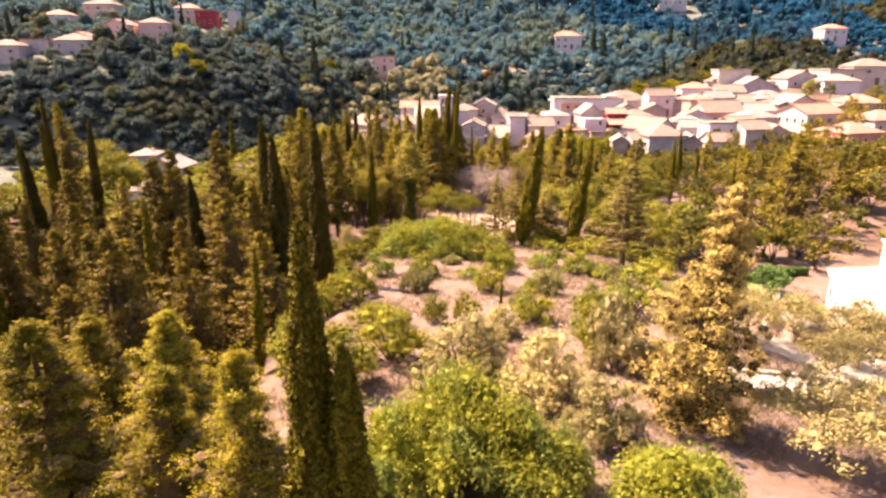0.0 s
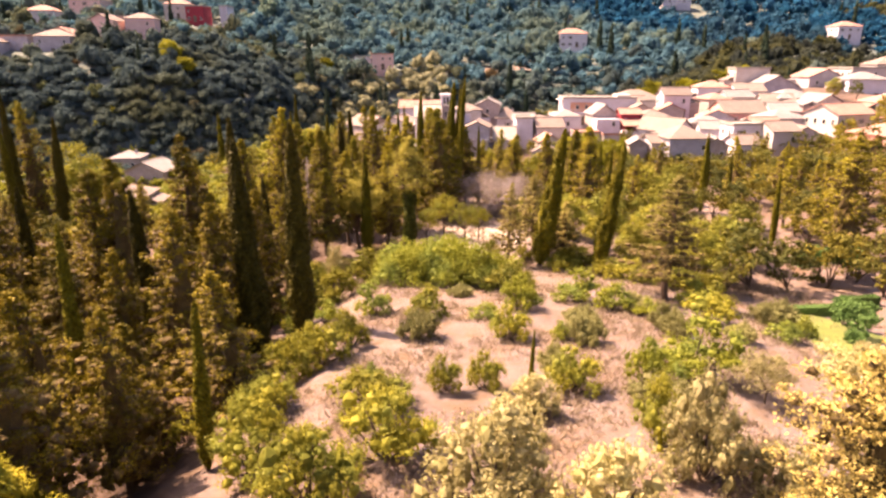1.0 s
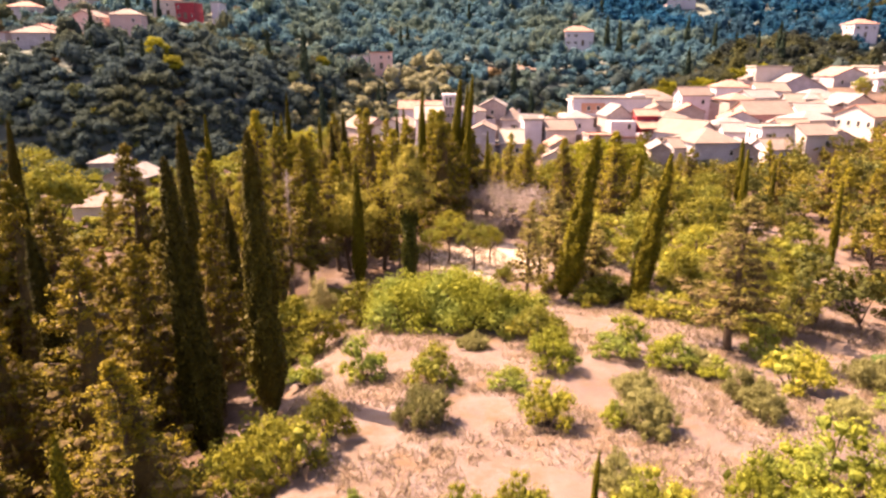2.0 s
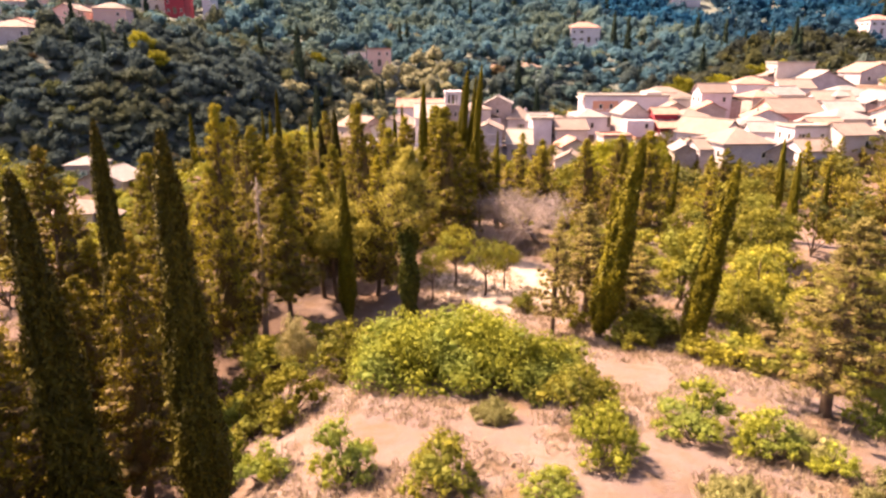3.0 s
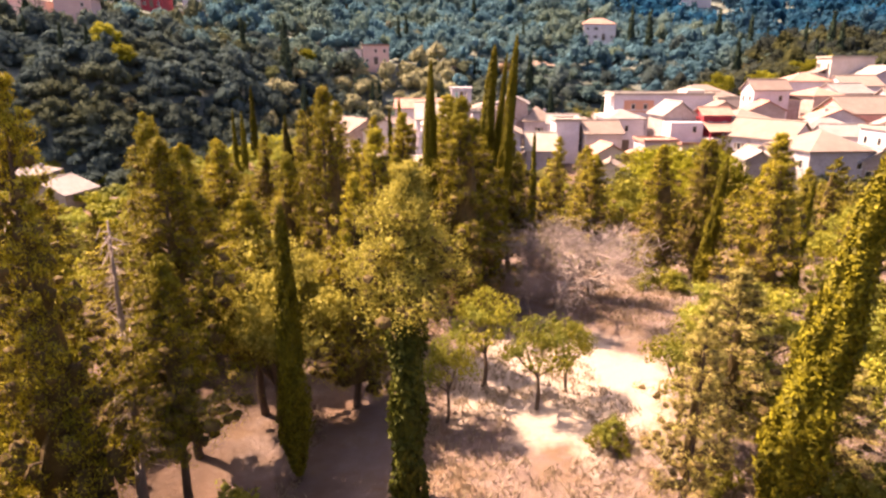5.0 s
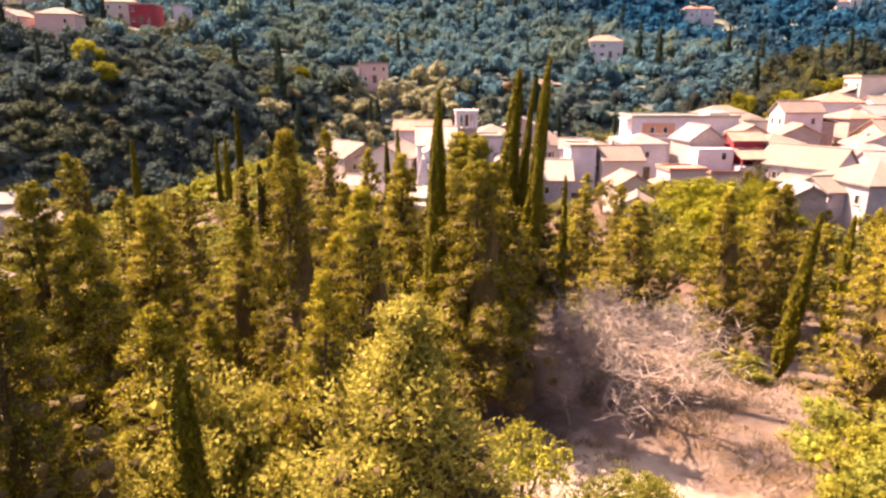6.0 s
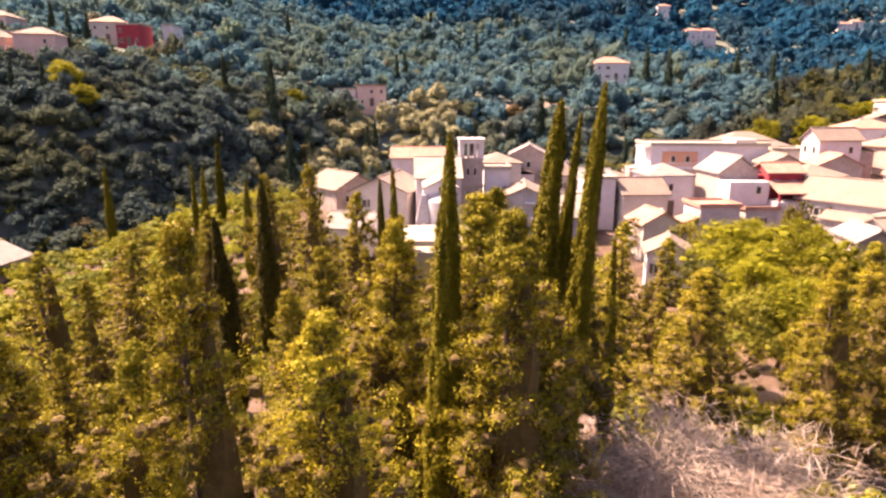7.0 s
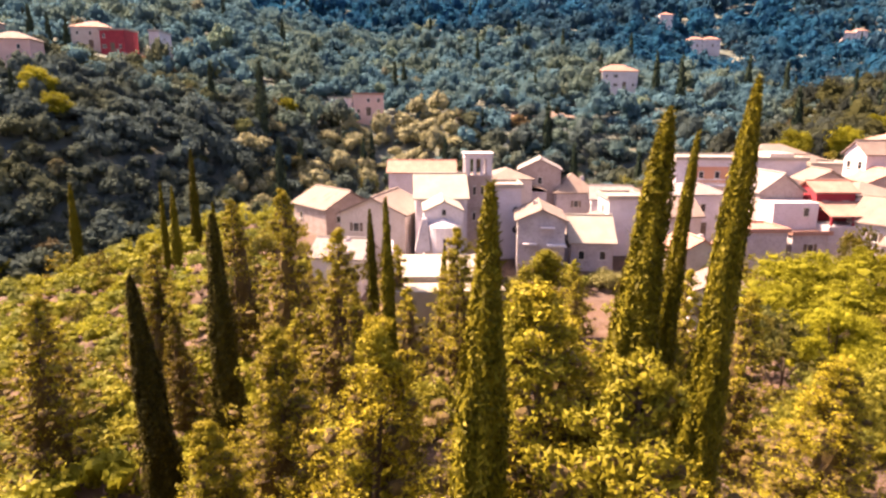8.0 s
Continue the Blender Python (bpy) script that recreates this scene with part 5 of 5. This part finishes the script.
# scattered houses of the far slopes
house(55.5, 294, 12, 8, 27.0, 4, "hip", M_WHITE, M_TILE_RED, floors=2, cols=4, label="white villa with a red roof among woods", group="houses of the far slope")
house(-23, 253, 8, 8, 18.2, 6, "flat", M_ROSE, M_TILE_RED, floors=2, cols=3, label="pink flat-roofed villa among dark woods", group="houses of the far slope")
house(-30.5, 253, 6, 5, 17.2, 6, "flat", M_WHITE, floors=1, cols=2, label="white flat-roofed annex beside a pink villa", group="houses of the far slope")
house(-102, 266, 10, 8, 36.5, 10, "hip", M_CREAM, M_TILE_RED, floors=2, group="houses of the far slope")
house(-93.8, 263, 7, 7, 35.5, -5, "flat", M_RED, M_SLAB, floors=2, cols=3, label="crimson flat-roofed house among trees", group="houses of the far slope")
house(-85.3, 270, 3, 8, 36, 0, "flat", M_WHITE, floors=1, cols=1, group="houses of the far slope")
for hx, hy, hw, he, ht, hr in ((-116, 206, 10, 22.8, 8, "hip"), (-126, 205, 9, 22.8, -6, "flat"), (-132, 198, 9, 21.0, 4, "hip"), (-98, 224, 9, 28.8, 10, "hip"), (-108, 221, 9, 28.0, -8, "gable"),
                               (-104, 229, 10, 29.6, 4, "flat"), (-145, 250, 10, 33, 6, "hip"), (-136, 266, 12, 38, 0, "hip"), (-118, 214, 8, 23.9, 2, "gable")):
    house(hx, hy, hw, hw * 0.8, he, ht, hr, deal.choice((M_GREYPL, M_CREAM, M_ROSE)), deal.choice((M_TILE, M_TILE_RED)), group="houses of the far slope", label="plastered house among the trees of the slope")
for hx, hy, hw, he in ((186, 560, 12, 4), (200, 566, 12, 4), (336, 620, 12, 5), (352, 628, 10, 5), (190, 640, 12, 5), (177, 300, 11, 0)):
    house(hx, hy, hw, hw * 0.8, float(ground(hx, hy)) + he + 6, 5, "hip", M_WHITE, M_TILE_RED, floors=2, cols=3, group="houses of the far slope", label="white house far off among woods")
for x, y, h, w in ((-41.5, 238, 6, 1.1), (-82, 205, 8, 1.1), (-76, 200, 7, 1.1), (-58, 168, 7, 1.2), (-20, 222, 7, 1.0), (70, 197, 6, 1.4), (82, 203, 6, 1.4), (-10, 215, 7, 1.2), (-70, 160, 7, 1.2)):
    plant(BRIGHT if h < 6.5 or x < -74 else SCRUB, 8.0, x, y, h, w, (0, 0), "single yellow-green tree among darker woods", FAR_TREES)
# low houses at the foot of the left flank
house(-79, 165, 7, 7, -7.0, 8, "hip", M_STONE, M_TILE_GREY, floors=1, label="low stone house with a grey roof")
house(-67.6, 153, 9.5, 8, -8.0, -8, "gable", M_STONE, M_TILE_GREY, floors=1, label="low stone house with a grey roof")
house(-61, 128, 8, 8, -8.6, 6, "hip", M_WHITE, M_TILE, floors=1, label="low white house with a bleached roof")

# villa beside the clearing
villa = house(34.2, 41.8, 9.0, 12.2, 0.0, -25, "gable", M_WHITE, M_SLAB, rise=0.8, floors=1, cols=4, label="white villa with a bleached low roof", sides=("front", "left"), chimney=False, group="villas")
vz = 0.0 - float(ground(34.2, 41.8))
part("stair_block", link_mesh("stair_block", *join(box(-0.6, 6.103, -3, 4.0, 9.6, vz + 2.2), box(-0.8, 6.2, vz + 2.2, 4.2, 9.8, vz + 2.35)), M_WHITE), villa)
part("awning", link_mesh("awning", *join(box(-3.6, -8.6, vz - 0.5, 1.0, -6.103, vz - 0.4), box(-3.5, -8.5, -2, -3.38, -8.38, vz - 0.5), box(0.8, -8.5, -2, 0.92, -8.38, vz - 0.5)), M_SHUTTER), villa, "dark timber porch frame")
shed = house(24.6, 37.6, 3.0, 2.4, float(ground(24.6, 37.6)) + 1.5, -14, "flat", M_TILE_RED, M_SLAB, floors=0, chimney=False, label="small red-brown garden shed with a pale roof", group="sheds")


def sheet(name, mat, cx, cy, rx, ry, lift, label, category):
    """A thin uneven patch laid over the ground."""
    rings = [(0.0, 1), (0.5, 16), (0.85, 16), (1.0, 16)]
    v, f = [], []
    for q, n in rings:
        for k in range(n):
            a = 2 * math.pi * k / n
            w = q * (1 + 0.10 * math.sin(3 * a + cx) + 0.06 * math.sin(5 * a))
            x, y = cx + rx * w * math.cos(a), cy + ry * w * math.sin(a)
            v.append((x, y, float(ground(x, y)) + (lift if q < 1 else -0.3)))
    f += [[0, 1 + k, 1 + (k + 1) % 16] for k in range(16)]
    f += [[1 + r * 16 + k, 17 + r * 16 + k, 17 + r * 16 + (k + 1) % 16, 1 + r * 16 + (k + 1) % 16] for r in (0, 1) for k in range(16)]
    return tagged(new(name, link_mesh(name, np.array(v), f, mat, True)), label, category, kind="structure")


sheet("earth_bank", M_EARTH, -1.0, 91.8, 3.8, 4.4, 0.9, "red-brown earth bank under the tall cypresses", "bank")
sheet("lawn", M_LAWN, 28.6, 49.5, 4.6, 8.5, 0.22, "fresh green garden lawn beside the villa", "lawn")
sheet("pavement", M_SLAB, 25.5, 35.0, 6.5, 4.0, 0.24, "bleached concrete paving in front of the villa", "pavement")


def block_thing(name, pieces, mat, x, y, turn, label, category, lift=0.0):
    ob = new(name, link_mesh(name, *join(*pieces), mat))
    ob.matrix_basis = pose(x, y, float(ground(x, y)) + lift, 0, 0, turn)
    return tagged(ob, label, category)


block_thing("cistern", [box(-2.6, -0.9, -1, 2.6, 0.9, 0.9), box(-2.75, -1.05, 0.9, 2.75, -0.75, 1.05), box(-2.75, 0.75, 0.9, 2.75, 1.05, 1.05), box(-2.75, -0.75, 0.9, -2.45, 0.75, 1.05), box(2.45, -0.75, 0.9, 2.75, 0.75, 1.05)],
            M_SLAB, 17.6, 28, -12, "low bleached concrete cistern beside the olives", "cistern")
trng = np.random.default_rng(3)
block_thing("tarpaulin", [lump(trng, (0, 0, 0.2), (2.4, 1.1, 0.9), 0.12, BALL2), lump(trng, (1.7, -0.9, 0.1), (1.2, 0.9, 0.7), 0.12, BALL2)], M_TARP, 22.6, 26.8, -25, "dark navy tarpaulin thrown over a heap", "tarpaulin")
for hx, hy, ht, hl in ((30.0, 57.5, 5, 4.5), (36.0, 60.5, 8, 3.5), (26.6, 43.4, -60, 3.0)):
    rngh = np.random.default_rng(int(hx * 10))
    hc = np.column_stack([rngh.uniform(-hl / 2, hl / 2, 900), rngh.uniform(-0.45, 0.45, 900), rngh.uniform(0, 1.0, 900)])
    block_thing("hedge", [box(-hl / 2, -0.35, -0.2, hl / 2, 0.35, 0.9), leaves(rngh, hc, hc * (0.2, 1, 0.4), 0.16, 0.1)], M_GARDEN, hx, hy, ht, "clipped green garden hedge", "hedge")
for x, y, h, w in ((28.5, 50.5, 3.6, 1.2), (30.4, 54.0, 3.0, 1.0), (37.5, 69.0, 4.4, 1.3), (41, 70, 3.8, 1.0), (26.4, 46.8, 2.2, 0.8)):
    plant(GARDEN, 4.0, x, y, h, w, (0, 0), "fresh green garden tree beside the villa", "garden trees")

grill = new("barbecue")
grill.matrix_basis = pose(24.0, 41.2, float(ground(24.0, 41.2)) + 0.1, 0, 0, -15)
part("hearth", link_mesh("hearth", *join(box(-0.7, -0.5, -0.4, 0.7, 0.5, 0.9), box(-0.8, -0.6, 0.9, 0.8, 0.6, 1.0)), M_WHITE), grill, "whitewashed hearth block")
part("hood", link_mesh("hood", *tube([(0, 0, 1.003), (0, 0, 1.5), (0, 0, 1.9), (0, 0, 2.5)], [0.62, 0.55, 0.25, 0.2], 10), M_TARP, True), grill, "dark metal hood and flue")
tagged(grill, "white masonry barbecue with a dark hood", "barbecue")

# trees between the houses
for i in range(230):
    x, y = fill.uniform(-12, 125), fill.uniform(112, 200)
    if room(x, y, 3.0) and not any(o.name.startswith(("house", "church", "bell", "terrace")) and abs(o.location.x - x) < 5.2 and abs(o.location.y - y) < 5.6 for o in scene.objects if o.parent is None):
        if x > 45 and fill.random() < 0.6:
            plant(SCRUB, 8.0, x, y, fill.uniform(3.5, 6.0), 0.9, (0, 0), "rounded olive-green tree between village houses", "village trees")
        else:
            bush(x, y, fill.uniform(1.6, 3.2), 1.0, fill.choice((SHRUB_LOW, SHRUB_BRIGHT, SHRUB_GREY)))
for x, y, h, w in ((20.9, 170.5, 6.0, 1.1), (23.4, 170, 6.8, 1.1), (26.4, 169.6, 6.2, 1.1), (29.0, 168.5, 5.4, 0.8), (37.9, 139.5, 6.6, 0.85), (23.9, 136, 6.3, 1.0), (18.5, 140, 5.4, 0.9), (44.0, 142, 4.6, 0.9), (36.8, 130.5, 5.4, 0.9)):
    plant(SCRUB, 8.0, x, y, h, w, (0, 0), "rounded olive-green tree between village houses", "village trees")
for x, y, h, w in ((54.9, 187, 8.4, 0.9), (57.4, 187.6, 9.3, 0.9), (59.6, 188.4, 8.2, 0.8), (65.0, 190, 8.0, 0.9), (67.6, 190.6, 8.6, 0.9), (70.6, 191.8, 7.6, 0.9), (87.0, 204, 7.2, 1.0), (90.5, 205, 7.8, 1.0), (93.6, 206, 7.0, 1.0), (36.2, 136.6, 5.2, 0.85), (38.4, 136.9, 4.4, 0.8)):
    plant(BRIGHT, 8.0, x, y, h, w, (0, 0), "lime-green round-headed tree at the village edge", "village trees")


# ---- far woods: past counting ----
def sprays(rng, lobes, n, size):
    """Small three-cornered leaf sprays over the lobes of a crown."""
    pick = lobes[rng.integers(0, len(lobes), n)]
    w = unit(rng.normal(0, 1, (n, 3)) + (0, 0, 0.25))
    c = pick[:, :3] + w * pick[:, 3:] * rng.uniform(0.80, 1.20, (n, 1)) * (1.0, 1.0, 0.86)
    d = unit(np.cross(w, rng.normal(0, 1, (n, 3))) + rng.normal(0, 0.5, (n, 3)))
    s = unit(np.cross(w, d) + rng.normal(0, 0.5, (n, 3)))
    v = np.stack([c - d * size * 0.5, c + d * size * 0.5, c + s * size * 0.8], 1).reshape(-1, 3)
    return v, np.arange(3 * n).reshape(-1, 3)


def clump(rng, lumps, n, size, base):
    """A round crown of several lobes, roughened by leaf sprays."""
    lobes = []
    for i in range(lumps):
        a, q = i * 2.399 + rng.normal(0, 0.3), math.sqrt((i + 0.2) / lumps)
        lobes.append((0.62 * q * math.cos(a), 0.62 * q * math.sin(a), 0.55 + 0.62 * math.sqrt(1.02 - q * q) * rng.uniform(0.65, 1.05), rng.uniform(0.34, 0.48)))
    lobes = np.array(lobes)
    pieces = [lump(rng, o[:3], (o[3] * 0.84, o[3] * 0.84, o[3] * 0.74), 0.38, base) for o in lobes]
    v, f = join(*pieces, sprays(rng, lobes, n, size))
    return v, np.array(f)


def scatter(name, mat, forms, spots, label):
    vs, fs, n = [], [], 0
    for (x, y, s, tall), k, a in spots:
        v, f = forms[k % len(forms)]
        c, q = math.cos(a), math.sin(a)
        vs.append(np.column_stack([(v[:, 0] * c - v[:, 1] * q) * s + x, (v[:, 0] * q + v[:, 1] * c) * s + y, v[:, 2] * s * tall + float(ground(x, y)) - 0.3]))
        fs.append(f + n)
        n += len(v)
    me = link_mesh(name, np.concatenate(vs), np.concatenate(fs), mat)
    each = np.random.default_rng(len(spots)).random(len(spots))
    me.attributes.new("tone", "FLOAT", "POINT").data.foreach_set("value", np.repeat(each, [len(v) for v in vs]).astype(np.float32))
    ob = new(name, me)
    return tagged(ob, label, "woods", kind="stuff")


wrng = np.random.default_rng(9)
FORMS_NEAR = [clump(wrng, 7, 250, 0.17, BALL1) for i in range(8)]
FORMS = [clump(wrng, 4, 100, 0.25, BALL1) for i in range(8)]
FORMS_FAR = [clump(wrng, 3, 22, 0.42, BALL1) for i in range(8)]
SPIRES = []
for i in range(4):
    pr = lambda u: 0.10 * min(1, u / 0.2 + 0.35) * max(1 - u, 0) ** 0.6
    sv, sf = spindle(wrng, 1.0, 0.0, pr, 0.9, 9, 7)
    sf = [[f[0], f[1], f[2]] for f in sf] + [[f[0], f[2], f[3]] for f in sf]
    u, a = wrng.beta(1.1, 1.3, 150), wrng.uniform(0, 6.28, 150)
    rr = np.array([pr(q) for q in u])
    c = np.column_stack([rr * np.cos(a), rr * np.sin(a), u])
    lv, lf = leaves(wrng, c, np.column_stack([np.cos(a) * 0.4, np.sin(a) * 0.4, np.ones(150)]), 0.09, 0.035)
    v, f = join((sv, sf), (lv, lf))
    SPIRES.append((v, np.array(f)))
built = [(o.location.x, o.location.y) for o in scene.objects if o.parent is None and o.name.startswith(("house", "church"))]


def clear(x, y, gap):
    if 0 < x < 40 and abs(y - 258 - 0.1 * x) < 2.6:
        return False                # brown terraced field
    return not any(abs(x - a) < gap * 1.1 and -gap < b - y < (4.0 if b > 240 and a < -80 else 2.0 if a < -90 else 4.0 if b > 290 else 0.8) * gap for a, b in built)


wood = random.Random(31)
near, middle, far_off, columns, olives, spur_trees = [], [], [], [], [], []
y = 118.0
while y < 1900:
    step = 3.1 + max(y - 150, 0) * 0.0095 if y < 420 else 7.2 + (y - 420) * 0.025
    half = 0.78 * (y + 15)
    x = -half
    while x < half:
        px, py = x + wood.uniform(-0.7, 0.7) * step, y + wood.uniform(-0.7, 0.7) * step
        edge = 194 + 0.06 * px if px > -14 else max(194 - (-14 - px) * 0.60, 150)
        edge = edge if px < 48 else 184 if px < 75 else 190 if px < 112 else 214
        if py > max(edge, 118) and clear(px, py, 6.0 if y < 420 else 12):
            spot = ((px, py, step * (0.58 + 0.50 * wood.random() ** 1.6), wood.choice((0.7, 0.85, 1.0, 1.0, 1.2, 1.5))), wood.randrange(8), wood.uniform(0, 6.28))
            pale = abs((px + 22) * 0.66 - (py - 231) * 0.75) < 11 + wood.gauss(0, 3) and -46 < px < 2
            if py < 300 and wood.random() < 0.6:
                near.append(((px + wood.uniform(-0.7, 0.7) * step, py - 0.5 * step, step * wood.uniform(0.25, 0.42), wood.uniform(0.8, 1.3)), wood.randrange(8), wood.uniform(0, 6.28))) if py < 215 else middle.append(((px + wood.uniform(-0.7, 0.7) * step, py - 0.5 * step, step * wood.uniform(0.28, 0.45), wood.uniform(0.8, 1.3)), wood.randrange(8), wood.uniform(0, 6.28)))
            # each farther band gets more haze in its leaf colour
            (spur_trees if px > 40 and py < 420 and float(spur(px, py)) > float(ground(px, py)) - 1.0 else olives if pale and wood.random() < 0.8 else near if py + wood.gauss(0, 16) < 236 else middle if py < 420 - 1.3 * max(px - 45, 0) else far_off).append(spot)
        x += step
    y += step * 0.92
for i in range(900):
    x, y = wood.uniform(-130, -30), wood.uniform(160, 246)
    if y > max(196 - (-14 - x) * 0.60, 150) and clear(x, y, 6.0):
        near.append(((x, y, wood.uniform(1.5, 2.9), wood.uniform(0.8, 1.4)), wood.randrange(8), wood.uniform(0, 6.28)))
for i in range(420):
    y = 195 + 800 * wood.random() ** 1.5
    x = wood.uniform(-0.75, 0.75) * (y + 15)
    if y > 212 - 0.4 * max(-x, 0) and clear(x, y, 5):
        columns.append(((x, y, wood.uniform(6, 10) if wood.random() < 0.6 else wood.uniform(10, 17), 1.0), wood.randrange(4), wood.uniform(0, 6.28)))
scatter("valley_woods", M_WOODS_NEAR, FORMS_NEAR, near, "olive and oak trees filling the valley, haze tinted into the leaf colour")
scatter("olive_grove", M_PALE_WOODS, FORMS_NEAR, olives, "silvery olive trees along the foot of the slope")
scatter("spur_woods", M_SPUR, FORMS, spur_trees, "olive-green trees over the spur behind the village")
scatter("hillside_woods", M_WOODS, FORMS, middle, "olive and oak woods covering the hillside, haze painted into the leaf colour")
scatter("distant_woods", M_WOODS_FAR, FORMS_FAR, far_off, "woods on distant hills, blue haze painted into the leaf colour")
scatter("far_cypresses", M_SPIRE, SPIRES, columns, "dark cypress spires scattered through the far woods")
# russet shrubs on the left slope, and thin scrub over the dry land round the hilltop
russet = [((-78 + wood.gauss(0, 7), 250 + wood.gauss(0, 4), wood.uniform(1.6, 2.8), 0.9), wood.randrange(8), wood.uniform(0, 6.28)) for i in range(40)]
scatter("russet_shrubs", M_AUTUMN, FORMS, [s for s in russet if clear(s[0][0], s[0][1], 5)], "russet autumn shrubs on the far slope")
scrubby = []
for x0, x1, y0, y1, n in ((-130, -38, -60, 118, 330), (36, 150, -60, 84, 330), (-38, 36, -70, 6, 120)):
    for i in range(n):
        x, y = wood.uniform(x0, x1), wood.uniform(y0, y1)
        if clear(x, y, 6) and not (24 < x < 46 and 36 < y < 64):
            scrubby.append(((x, y, wood.uniform(0.9, 2.6), wood.uniform(0.8, 1.3)), wood.randrange(8), wood.uniform(0, 6.28)))
scatter("hillside_scrub", M_SCRUB, FORMS, scrubby, "olive-green scrub scattered over dry land")

lime = []
for i in range(2600):
    x, y = wood.uniform(-100, -14), wood.uniform(96, 172)
    if y < min(196 + (x + 14) * 0.60, 150 if x > -24 else 172) and clear(x, y, 4.5) and room(x, y, 1.3):
        lime.append(((x, y, wood.uniform(0.8, 2.0), wood.uniform(0.7, 1.1)), wood.randrange(8), wood.uniform(0, 6.28)))
scatter("flank_scrub", M_LIME_SCRUB, FORMS, lime, "low yellow-green scrub over the flank of the hill")

for ob in templates:
    for o in (*ob.children_recursive, ob):
        bpy.data.objects.remove(o)
